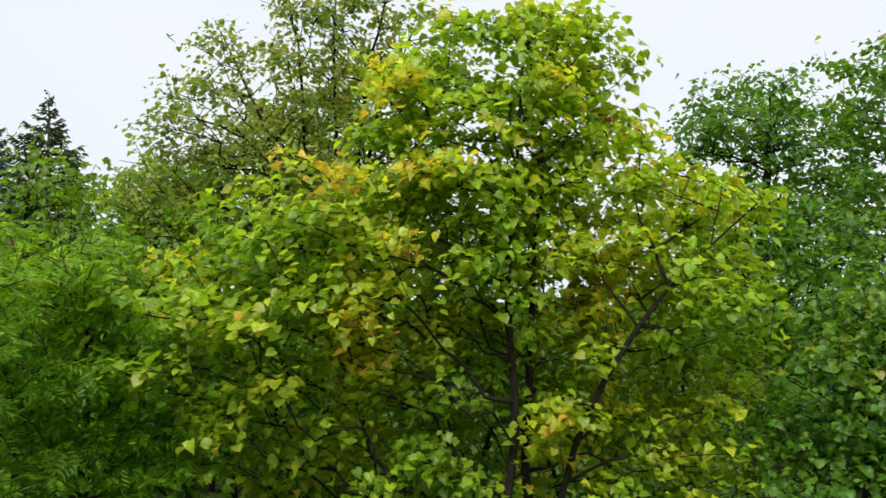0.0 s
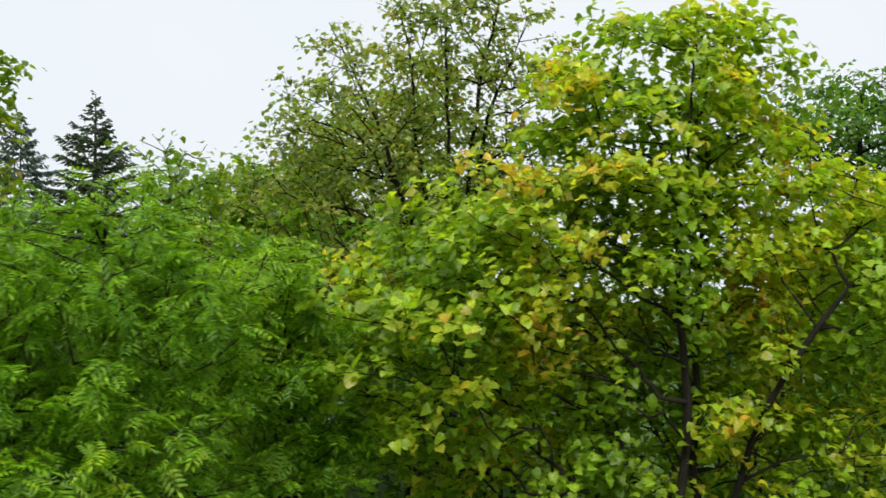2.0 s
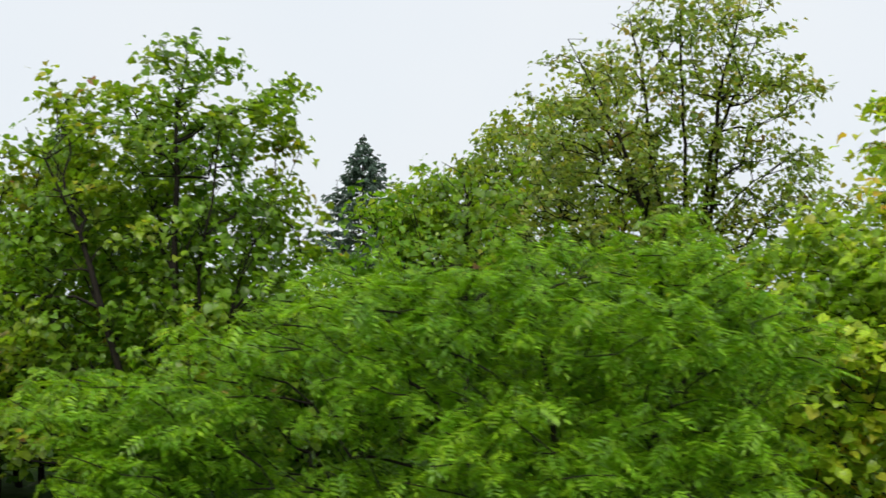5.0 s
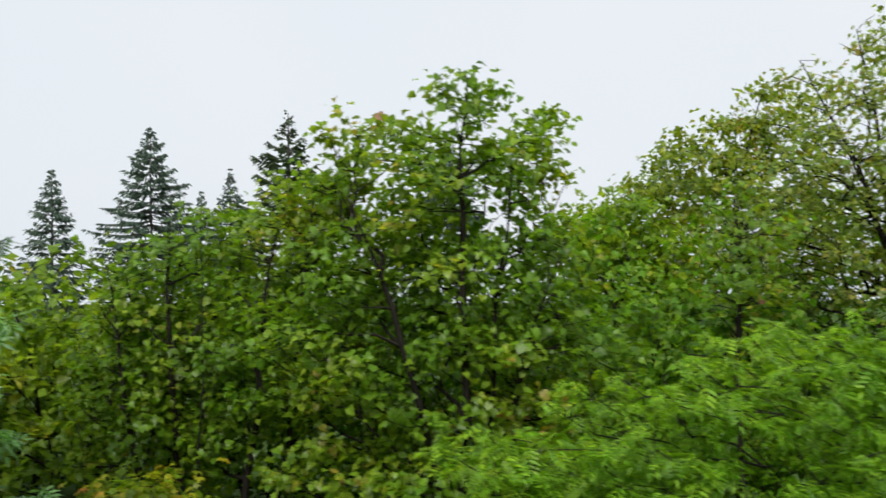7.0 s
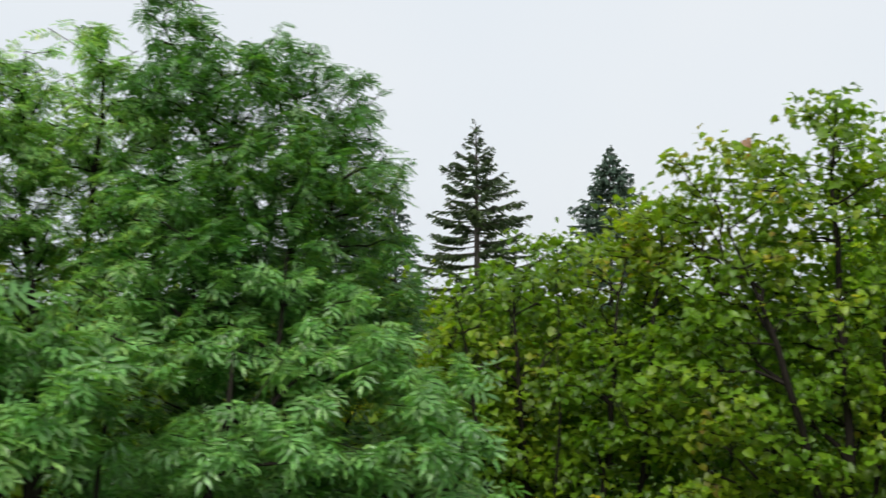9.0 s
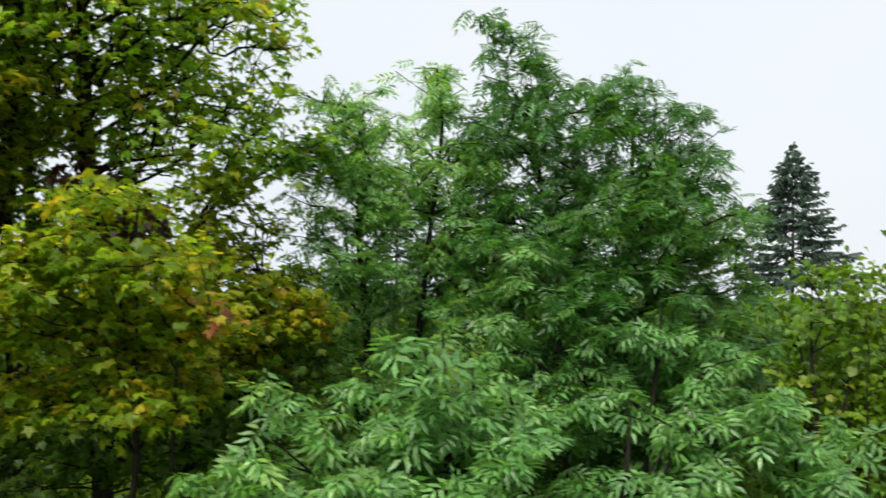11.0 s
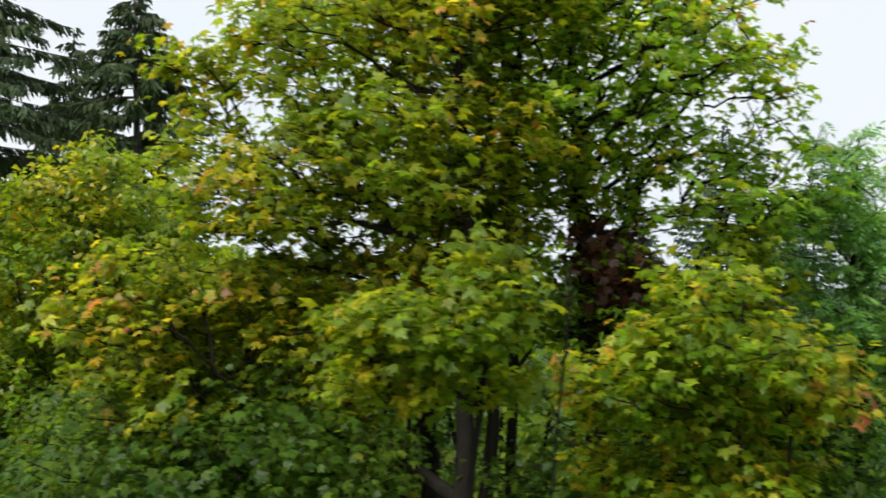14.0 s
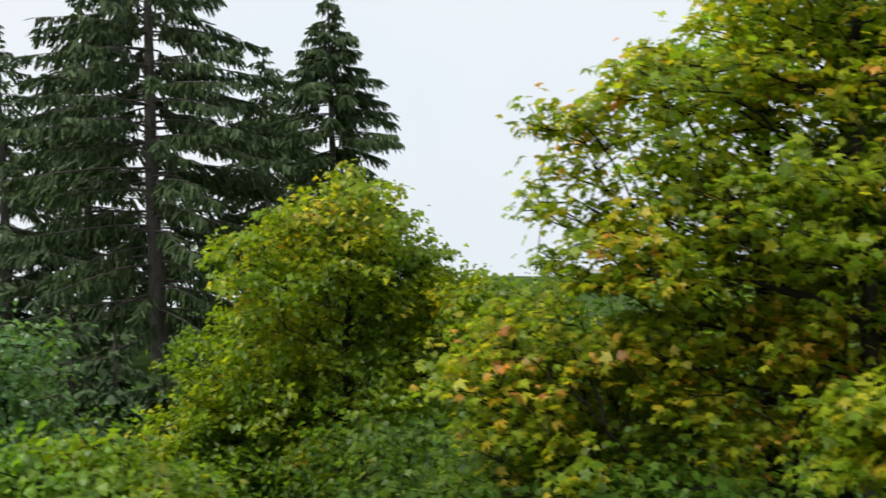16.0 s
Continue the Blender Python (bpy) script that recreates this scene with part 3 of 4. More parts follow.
# ---- broad-leaved trees along the edge of the wood ----
tree("linden_tree", "yellowing linden tree with two stems and large heart-shaped leaves",
     (1.06, 9.08), -0.7, ((0.07, 0.01, 5.79, 0.82, 0.91, 0.8), (-0.82, -0.29, 5.53, 0.38, 0.81, 0.51), (-1.06, 0.01, 5.47, 0.29, 0.61, 0.53), (-0.71, 0.01, 6.08, 0.37, 0.61, 0.29), (0.77, 0.21, 5.23, 0.57, 0.81, 0.76), (-0.3, 0.01, 4.83, 1.14, 1.21, 0.53), (-0.49, 0.2, 4.18, 1.72, 1.11, 1.03), (-1.69, -0.6, 4.03, 1.06, 1.11, 0.94), (-2.57, -0.8, 3.44, 0.89, 1.11, 1.01), (1.59, -0.1, 4.09, 0.97, 1.21, 1.0), (-0.14, 0.3, 3.4, 1.13, 0.91, 0.6), (-1.31, -0.1, 2.64, 1.66, 1.01, 1.0), (1.0, -0.0, 2.74, 1.52, 1.01, 1.12), (0.55, 0.01, 6.28, 0.5, 0.61, 0.31), (0.33, -0.5, 4.29, 0.37, 0.51, 0.29), (0.75, 0.1, 5.75, 0.42, 0.7, 0.45),),
     "linden", "linden_yellow", stems=((-0.03, -0.4, -0.02, -0.3, 6.3), (0.3, -0.3, 0.4, -0.2, 6.0), (0.36, -0.5, 2.05, -1.0, 4.9)), bow=3.4, thick=0.052, clumps=345, per_clump=9, clump_size=0.14, flat=0.5, leaves=9.2, size=0.08, seed=11, singles=260, limbs=12, droop=11)

tree("linden_tree", "sparse linden tree with thin dull brownish leaves",
     (-0.94, 13.20), -0.7, ((0.17, 0.02, 7.52, 1.09, 1.31, 1.12), (-0.74, -0.29, 6.74, 0.91, 1.21, 0.78), (-1.34, -0.39, 5.81, 1.21, 1.31, 0.78), (-1.98, -0.59, 4.95, 0.88, 1.21, 0.61), (1.13, 0.21, 6.85, 0.63, 1.11, 1.06), (0.02, 0.01, 5.71, 1.48, 1.41, 0.96), (1.13, 0.01, 5.08, 1.09, 1.31, 0.88), (-0.28, 0.01, 4.29, 1.96, 1.31, 0.8), (-1.6, 0.2, 7.0, 0.3, 0.5, 0.3),),
     "linden", "linden_dry", stems=((0, 0, 0.2, 0.1, 8.4), (0, 0, -1.7, 0.2, 7.4), (0, 0, 1.3, 0.3, 7.6), (-0.1, 0.1, -0.6, 0.2, 7.9), (0.1, 0.1, 0.7, -0.2, 8.0)), thick=0.06, clumps=215, per_clump=8, clump_size=0.26, leaves=7.4, size=0.07, seed=12, limbs=18, bow=2.6)

tree("linden_tree", "green linden tree standing far behind the yellow one",
     (6.50, 16.21), -1.0, ((-0.46, 0.01, 6.39, 1.08, 1.41, 0.91), (-1.34, 0.01, 6.19, 0.5, 0.91, 0.62), (0.32, 0.01, 5.33, 1.18, 1.51, 1.5), (-0.35, 0.0, 3.96, 1.37, 1.51, 1.89),),
     "plain", "linden_green", thick=0.1, clumps=150, leaves=8.5, size=0.11, seed=13)
tree("linden_tree", "green linden tree with a broad loose crown",
     (7.05, 13.20), -1.0, ((-0.18, 0.01, 6.4, 0.62, 1.41, 0.89), (0.14, 0.01, 5.06, 1.1, 1.71, 1.52), (-0.94, -1.0, 3.09, 1.81, 1.71, 1.84),),
     "plain", "linden_green", thick=0.1, clumps=170, leaves=9, size=0.11, seed=14)

tree("rowan_shrub", "broad rowan shrub with fresh green feathery leaves",
     (-3.50, 5.94), -0.4, ((-0.14, 0.0, 4.05, 0.85, 0.91, 0.42), (-0.97, 0.1, 3.79, 0.79, 0.91, 0.54), (0.62, 0.1, 3.94, 0.69, 0.91, 0.54), (-0.08, -0.3, 3.33, 1.16, 0.91, 0.56), (-0.51, 0.01, 4.40, 0.14, 0.31, 0.22), (0.34, 0.11, 4.40, 0.3, 0.51, 0.22), (-0.09, 0.11, 4.51, 0.14, 0.31, 0.12), (0.33, 0.21, 4.57, 0.23, 0.41, 0.12), (0.69, 0.21, 4.37, 0.2, 0.41, 0.15), (-1.11, 0.1, 4.19, 0.44, 0.71, 0.26), (-1.73, 0.3, 4.03, 0.5, 0.71, 0.38), (-2.5, 0.5, 3.64, 0.55, 0.71, 0.43), (0.9, 0.2, 4.15, 0.23, 0.51, 0.22), (-2.6, 0.4, 2.9, 0.9, 0.8, 0.55), (-1.2, 0.0, 2.7, 1.1, 0.8, 0.5), (0.4, -0.1, 2.75, 0.9, 0.8, 0.5),),
     "rowan_far", "rowan_bright", rosette=True, stems=((0, 0, -0.4, 0, 4.2), (0.2, 0.1, 0.3, 0.1, 4.3), (-0.2, 0.1, -0.9, 0.2, 3.8)), thick=0.045, clumps=262, per_clump=8, clump_size=0.16, leaves=4.5, size=0.128, droop=20, spray=0.11, seed=15, singles=260, category="shrub")

tree("linden_sapling", "slender pale sapling with few leaves",
     (-4.07, 10.74), -0.7, ((-0.04, 0.01, 5.15, 0.14, 0.31, 0.25), (-0.03, 0.01, 4.83, 0.2, 0.41, 0.25), (0.34, 0.01, 5.03, 0.14, 0.41, 0.25), (0.02, 0.0, 4.4, 0.3, 0.4, 0.3),),
     "linden", "linden_olive", thick=0.03, clumps=18, leaves=3.5, size=0.075, seed=16, limbs=4, category="sapling")

tree("linden_tree", "green linden tree with an upright open crown",
     (-7.14, 10.44), -1.5, ((0.08, 0.01, 6.17, 0.34, 0.81, 0.52), (-0.51, 0.01, 5.75, 0.7, 1.11, 0.61), (0.53, 0.01, 5.62, 0.58, 1.01, 0.67), (-1.3, 0.01, 5.39, 0.7, 1.11, 0.49), (-0.45, 0.01, 4.65, 1.43, 1.41, 0.73), (0.71, 0.01, 4.7, 0.7, 1.21, 0.73), (-1.19, -0.2, 3.82, 1.4, 1.41, 0.83), (0.49, -0.3, 3.7, 1.27, 1.31, 0.82), (-0.38, -0.4, 2.78, 1.84, 1.41, 0.7), (0.05, 0.0, 6.5, 0.18, 0.3, 0.16), (0.75, 0.9, 6.3, 0.14, 0.2, 0.18), (-1.26, 0.3, 6.0, 0.25, 0.3, 0.2),),
     "linden", "linden_olive", stems=((0, -0.8, 0.05, -0.3, 6.6), (-0.1, -0.9, -1.1, -1.1, 4.7), (0.1, -0.9, 0.9, -1.0, 4.2), (0.05, -0.8, 0.4, -0.6, 5.0)), bow=1.8, thick=0.056, clumps=260, per_clump=8, flat=0.5, leaves=8, size=0.077, seed=17, singles=120, limbs=12, droop=13, clump_size=0.14)

tree("linden_tree", "olive green linden with a cluster of thin stems",
     (-10.13, 11.28), 1.7, ((-0.03, 0.0, 4.85, 0.64, 1.01, 0.54), (-0.63, 0.0, 4.33, 0.77, 1.11, 0.73), (0.64, 0.0, 4.45, 0.84, 1.11, 0.87), (1.21, 0.2, 4.91, 0.59, 1.01, 0.82), (-0.09, -0.3, 3.3, 1.59, 1.31, 1.04),),
     "linden", "linden_olive", stems=((0, -1.2, -0.1, -1.0, 3.9), (-0.4, -1.1, -0.8, -1.0, 3.4), (0.5, -1.2, 0.9, -1.0, 3.8), (0.9, -1.1, 1.3, -0.9, 4.0), (0.2, -1.3, 0.15, -1.2, 3.6)), thick=0.045, clumps=180, per_clump=8, flat=0.5, leaves=7, size=0.074, seed=18, singles=60, limbs=10, droop=13, clump_size=0.14)

tree("linden_tree", "yellow and brown linden tree in the second row",
     (-2.69, 18.72), -1.5, ((1.26, 0.02, 7.26, 0.92, 1.51, 0.83), (0.02, 0.02, 6.15, 1.26, 1.71, 1.06), (-1.02, -0.29, 5.25, 0.9, 1.41, 0.93), (-0.1, 0.01, 4.69, 1.71, 1.91, 1.28), (-0.33, 0.0, 3.23, 2.38, 1.91, 1.4), (1.92, 0.01, 5.24, 1.37, 1.71, 1.62), (-1.8, -0.29, 4.26, 1.01, 1.41, 0.93),),
     "plain", "linden_ochre", thick=0.11, clumps=250, leaves=8.5, size=0.118, seed=19, droop=22)
tree("linden_tree", "light yellow-green linden behind an olive one",
     (-4.40, 17.00), -1.5, ((0.0, 0.0, 5.3, 0.5, 0.8, 0.5), (-0.3, 0.0, 4.9, 0.8, 0.9, 0.7), (0.5, 0.0, 4.6, 0.8, 0.9, 0.7), (0.1, 0.0, 3.6, 1.3, 0.9, 0.8)),
     "plain", "linden_fresh", thick=0.06, clumps=120, per_clump=8, clump_size=0.2, flat=0.5, leaves=8, size=0.11, droop=22, seed=71, limbs=6)


tree("rowan_sapling", "young rowan with light green feathery leaves",
     (-6.47, 6.42), -1.5, ((-0.37, -0.0, 3.46, 0.31, 0.41, 0.19), (0.25, -0.0, 3.27, 0.42, 0.41, 0.19), (-0.04, -0.01, 3.12, 0.46, 0.41, 0.23),),
     "rowan", "rowan_bright", rosette=True, thick=0.02, clumps=34, per_clump=7, clump_size=0.15, leaves=3.2, size=0.17, droop=15, spray=0.09, seed=20, singles=60, limbs=4, category="sapling")

tree("rowan_tree", "dense dark green rowan tree with feathery leaves",
     (-12.08, 7.09), 9.5, ((-0.52, 0.01, 7.07, 0.14, 0.31, 0.19), (-0.44, 0.01, 6.85, 0.17, 0.41, 0.24), (-0.02, 0.01, 6.5, 0.59, 0.91, 0.45), (0.41, 0.01, 6.63, 0.17, 0.51, 0.28), (0.86, 0.31, 6.42, 0.11, 0.4, 0.34), (0.72, 0.2, 5.9, 0.24, 0.5, 0.33), (0.92, 0.1, 5.05, 0.2, 0.45, 0.41), (-0.62, 0.2, 6.0, 0.33, 0.6, 0.4), (-0.75, 0.2, 5.3, 0.38, 0.6, 0.36), (0.36, 0.0, 5.77, 0.85, 1.01, 0.53), (-0.2, -0.2, 5.27, 0.82, 1.01, 0.56), (0.69, 0.0, 4.96, 0.59, 0.91, 0.58), (0.04, -0.0, 4.45, 1.11, 1.01, 0.53), (-0.1, -0.0, 3.69, 1.19, 1.01, 0.49), (-0.7, 0.1, 6.35, 0.22, 0.4, 0.25), (1.02, 0.1, 4.75, 0.22, 0.4, 0.4), (1.02, 0.1, 5.3, 0.13, 0.3, 0.2), (0.75, 0.2, 5.45, 0.28, 0.5, 0.3),),
     "rowan_far", "rowan_dark", rosette=True, stems=((0, 0, -0.35, 0, 5.1), (0.2, 0.1, 0.5, 0.2, 4.4)), thick=0.07, clumps=255, per_clump=8, clump_size=0.15, leaves=5.6, size=0.128, droop=16, spray=0.11, seed=21, singles=220, limbs=10)

tree("rowan_tree", "slender rowan tree with sparse pale leaves",
     (-13.35, 6.95), 10.3, ((0.08, 0.01, 6.75, 0.17, 0.41, 0.2), (-0.6, 0.01, 6.63, 0.14, 0.41, 0.15), (-0.35, 0.01, 6.1, 0.56, 0.61, 0.46), (0.04, 0.01, 6.01, 0.26, 0.51, 0.37), (-0.53, 0.0, 5.41, 0.43, 0.61, 0.33), (-0.71, 0.0, 4.85, 0.39, 0.51, 0.28), (-0.04, 0.2, 5.01, 0.31, 0.51, 0.29), (-0.37, 0.1, 4.4, 0.57, 0.61, 0.33), (0.35, 0.1, 6.2, 0.22, 0.5, 0.3), (0.4, 0.1, 5.6, 0.25, 0.5, 0.35),),
     "rowan_far", "rowan_pale", rosette=True, stems=((-0.2, 0, 0.05, 0, 5.5), (-0.25, 0, -0.55, 0, 5.3)), thick=0.035, clumps=128, per_clump=7, clump_size=0.16, leaves=4.8, size=0.125, droop=14, spray=0.1, seed=22, limbs=6)

tree("rowan_shrub", "rowan shrub with pale grey-green leaves on thin stems",
     (-12.75, 4.92), 21.0, ((-0.63, -0.31, 4.56, 0.25, 0.41, 0.16), (-0.41, -0.2, 4.82, 0.14, 0.21, 0.17), (0.17, -0.1, 4.95, 0.14, 0.21, 0.26), (0.19, -0.21, 4.62, 0.48, 0.51, 0.19), (0.67, 0.1, 4.66, 0.13, 0.31, 0.15), (1.75, 0.49, 4.46, 0.22, 0.41, 0.17), (2.1, 0.59, 4.53, 0.18, 0.41, 0.17), (1.41, 0.29, 4.12, 0.6, 0.5, 0.16), (-0.1, -0.21, 4.33, 0.86, 0.61, 0.22),),
     "ash", "rowan_grey", rosette=True, stems=((0, 0, 0, 0, 3.2), (0.3, 0.1, 0.7, 0.1, 3.3), (0.6, 0.2, 1.3, 0.3, 3.2), (-0.2, 0, -0.5, 0, 3.3), (0.1, 0, 0.2, 0, 3.7)), thick=0.035, clumps=60, per_clump=5, clump_size=0.16, leaves=7.5, size=0.165, droop=24, spray=0.1, seed=23, singles=240, limbs=6, category="shrub")
tree("rowan_shrub", "rowan shrub with soft green feathery leaves",
     (-10.70, 6.30), 9.5, ((-0.11, -0.0, 4.48, 0.24, 0.41, 0.16), (0.14, -0.1, 4.13, 0.31, 0.61, 0.33), (-0.43, -0.2, 3.94, 0.44, 0.61, 0.26), (-1.56, -0.5, 3.72, 0.45, 0.5, 0.2), (-1.89, -0.6, 4.41, 0.17, 0.41, 0.23), (-2.24, -0.7, 4.3, 0.3, 0.61, 0.29), (-0.83, -0.3, 3.62, 0.7, 0.6, 0.22), (0.1, 0.0, 3.6, 0.4, 0.5, 0.28), (0.2, 0.0, 3.05, 0.45, 0.5, 0.3), (-0.6, -0.2, 3.1, 0.6, 0.5, 0.3),),
     "ash", "rowan_grey", rosette=True, stems=((0, 0, 0, 0, 3.2), (-0.6, -0.2, -0.9, -0.2, 3.0), (-1.5, -0.3, -2.0, -0.4, 3.0)), thick=0.03, clumps=78, per_clump=5, clump_size=0.17, leaves=7.5, size=0.165, droop=24, spray=0.1, seed=24, singles=160, limbs=6, category="shrub")
tree("rowan_shrub", "rowan growth with pale sprays before a dark rowan",
     (-12.00, 6.20), 9.5, ((-0.2, 0.0, 5.34, 0.3, 0.3, 0.16), (0.3, 0.0, 5.08, 0.26, 0.3, 0.15), (-0.55, 0.0, 4.98, 0.28, 0.3, 0.16), (0.72, 0.1, 4.85, 0.22, 0.3, 0.16), (0.05, -0.1, 4.62, 0.4, 0.3, 0.2)),
     "ash", "rowan_grey", rosette=True, stems=((0, 0, -0.2, 0, 4.2), (0.2, 0.1, 0.5, 0, 3.9)), thick=0.025, clumps=34, per_clump=5, clump_size=0.15, leaves=6, size=0.15, droop=24, spray=0.1, seed=70, limbs=4, category="shrub")


tree("maple_tree", "tall maple with several stems and yellowing leaves",
     (-16.04, 4.81), 33.0, ((0.23, 0.34, 7.58, 1.02, 1.21, 0.61), (-0.88, 0.33, 7.28, 0.43, 0.91, 0.49), (-1.42, 0.5, 7.28, 0.31, 0.51, 0.29), (-1.68, 0.45, 7.22, 0.2, 0.51, 0.34), (-1.35, 0.4, 7.33, 0.27, 0.61, 0.3), (-1.76, 0.45, 6.86, 0.2, 0.51, 0.17), (-1.55, 0.45, 6.62, 0.35, 0.61, 0.22), (-1.05, 0.5, 7.66, 0.23, 0.61, 0.28), (-0.18, 0.22, 6.67, 1.08, 1.31, 0.52), (-1.2, 0.22, 6.33, 0.65, 1.01, 0.37), (-1.33, 0.02, 6.55, 0.33, 0.61, 0.16), (-0.99, 0.5, 5.59, 0.77, 0.81, 0.35), (-0.06, 0.31, 5.96, 0.78, 0.91, 0.33), (0.24, 0.35, 8.06, 1.1, 1.31, 0.41), (-2.04, 0.31, 5.94, 0.35, 0.71, 0.29), (-2.09, 0.3, 5.54, 0.43, 0.91, 0.33), (-1.76, 0.19, 5.01, 0.69, 0.91, 0.41), (0.3, 0.5, 5.6, 0.65, 0.6, 0.33), (0.2, 0.4, 6.25, 0.8, 0.8, 0.28), (-1.75, 0.4, 6.3, 0.25, 0.5, 0.2),),
     "maple", "maple", stems=((-0.06, -0.39, -0.05, 0.1, 7.6), (0.1, 0.3, 0.5, 0.6, 6.8)), thick=0.066, clumps=350, per_clump=9, clump_size=0.115, flat=0.38, leaves=6.4, size=0.07, droop=16, seed=25, group="tall maples", singles=200, limbs=14, spray=0.07)
tree("maple_tree", "maple tree with a dark stem and green leaves turning yellow",
     (-15.47, 5.93), 25.2, ((0.42, 0.04, 7.37, 0.84, 1.21, 0.53), (1.08, -0.17, 7.07, 0.22, 0.71, 0.39), (1.27, -0.07, 6.96, 0.14, 0.41, 0.29), (1.2, -0.17, 6.68, 0.22, 0.51, 0.2), (1.26, -0.06, 7.26, 0.14, 0.41, 0.14), (0.68, 0.04, 7.66, 0.54, 0.91, 0.32), (-0.17, 0.03, 6.79, 0.96, 1.21, 0.57), (0.83, -0.18, 6.38, 0.6, 0.91, 0.39), (0.4, 0.22, 6.55, 0.69, 0.91, 0.41), (1.4, 0.02, 6.26, 0.2, 0.51, 0.19), (0.1, 0.01, 5.77, 0.5, 0.8, 0.3), (0.01, 0.05, 7.88, 1.0, 1.21, 0.44), (0.0, 0.3, 5.45, 0.55, 0.6, 0.28),),
     "maple", "maple_green", stems=((0, 0, 0, 0, 7.8), (-0.5, 0.2, -0.6, 0.3, 6.8)), thick=0.08, clumps=205, per_clump=10, clump_size=0.115, flat=0.38, leaves=4.3, size=0.07, droop=16, seed=26, group="tall maples", singles=60, limbs=12, spray=0.07)
tree("maple_tree", "maple tree with leaves going yellow and orange",
     (-16.28, 6.09), 25.2, ((-0.61, 0.04, 7.31, 0.95, 1.11, 0.66), (-1.2, 0.03, 6.87, 0.68, 1.11, 0.61), (-0.39, 0.02, 6.32, 0.81, 1.11, 0.52), (-0.83, 0.05, 7.9, 0.95, 1.11, 0.43),),
     "maple", "maple_green", stems=((0, 0, 0, 0, 7.2), (-0.6, 0.1, -0.7, 0.1, 6.9)), thick=0.075, clumps=80, per_clump=10, clump_size=0.115, flat=0.38, leaves=4.4, size=0.07, droop=16, seed=27, group="tall maples", limbs=10, spray=0.07)
tree("maple_shrub", "low maple growth with bright yellow, green and orange leaves",
     (-14.16, 4.34), 25.2, ((0.01, 0.01, 5.83, 0.24, 0.41, 0.12), (0.3, 0.0, 5.53, 0.21, 0.41, 0.15), (-0.18, 0.0, 5.5, 0.36, 0.51, 0.18), (0.48, -0.0, 5.2, 0.24, 0.41, 0.15), (-0.01, 0.2, 5.11, 0.41, 0.41, 0.19), (-0.45, 0.2, 5.24, 0.28, 0.41, 0.22), (0.23, 0.19, 4.8, 0.35, 0.41, 0.15), (-0.34, 0.29, 4.75, 0.32, 0.41, 0.13),),
     "maple", "maple_yellow", stems=((0, 0, 0, 0, 4.2), (0.2, 0, 0.35, 0, 3.8)), thick=0.018, clumps=64, per_clump=12, clump_size=0.085, flat=0.45, leaves=6, size=0.062, droop=16, seed=28, group="low maples", singles=160, limbs=6, spray=0.065, category="shrub")
tree("maple_shrub", "young maple with yellow-green and rusty leaves",
     (-15.10, 3.28), 33.0, ((0.2, 0.01, 5.98, 0.14, 0.31, 0.12), (-0.35, 0.0, 5.72, 0.16, 0.41, 0.12), (-0.03, -0.0, 5.63, 0.31, 0.41, 0.12), (0.14, 0.0, 5.79, 0.18, 0.41, 0.12), (-0.21, 0.1, 5.43, 0.32, 0.41, 0.12), (0.25, 0.19, 5.38, 0.16, 0.31, 0.12),),
     "maple", "maple", stems=((0, 0.1, 0, 0, 4.0), (0.1, 0.1, 0.4, 0, 4.3)), thick=0.016, clumps=34, per_clump=12, clump_size=0.075, flat=0.45, leaves=6, size=0.062, droop=16, seed=29, group="low maples", singles=160, limbs=6, spray=0.065, category="shrub")
tree("maple_shrub", "olive green maple growth at the foot of the tall maples",
     (-16.95, 4.68), 25.2, ((-0.19, 0.01, 5.65, 0.57, 0.61, 0.37), (0.55, 0.01, 5.72, 0.42, 0.51, 0.29), (0.04, -0.0, 5.1, 0.81, 0.61, 0.37), (0.78, 0.3, 5.14, 0.36, 0.51, 0.3), (-0.97, 0.0, 5.34, 0.65, 0.61, 0.44), (-0.29, 0.19, 4.51, 0.8, 0.61, 0.34),),
     "maple", "maple", stems=((0, 0, 0, 0, 3.6), (-0.3, 0.1, -0.6, 0.1, 3.4), (0.3, 0.1, 0.7, 0.2, 3.5)), thick=0.022, clumps=90, per_clump=12, clump_size=0.085, flat=0.45, leaves=6, size=0.062, droop=16, seed=60, group="low maples", singles=60, limbs=6, spray=0.07, category="shrub")
tree("maple_shrub", "maple growth with green and yellow leaves beside dark stems",
     (-14.57, 5.77), 33.0, ((-0.34, -0.0, 5.31, 0.33, 0.41, 0.24), (0.23, 0.0, 5.53, 0.36, 0.51, 0.35), (0.22, -0.19, 5.99, 0.2, 0.41, 0.16), (-0.01, -0.01, 4.93, 0.55, 0.51, 0.28), (0.53, -0.01, 5.08, 0.36, 0.51, 0.35),),
     "maple", "maple", stems=((0, 0, 0, 0, 3.4), (0.3, 0.1, 0.5, 0.1, 3.6)), thick=0.02, clumps=58, per_clump=12, clump_size=0.085, flat=0.45, leaves=6, size=0.062, droop=16, seed=61, group="low maples", singles=60, limbs=6, spray=0.07, category="shrub")

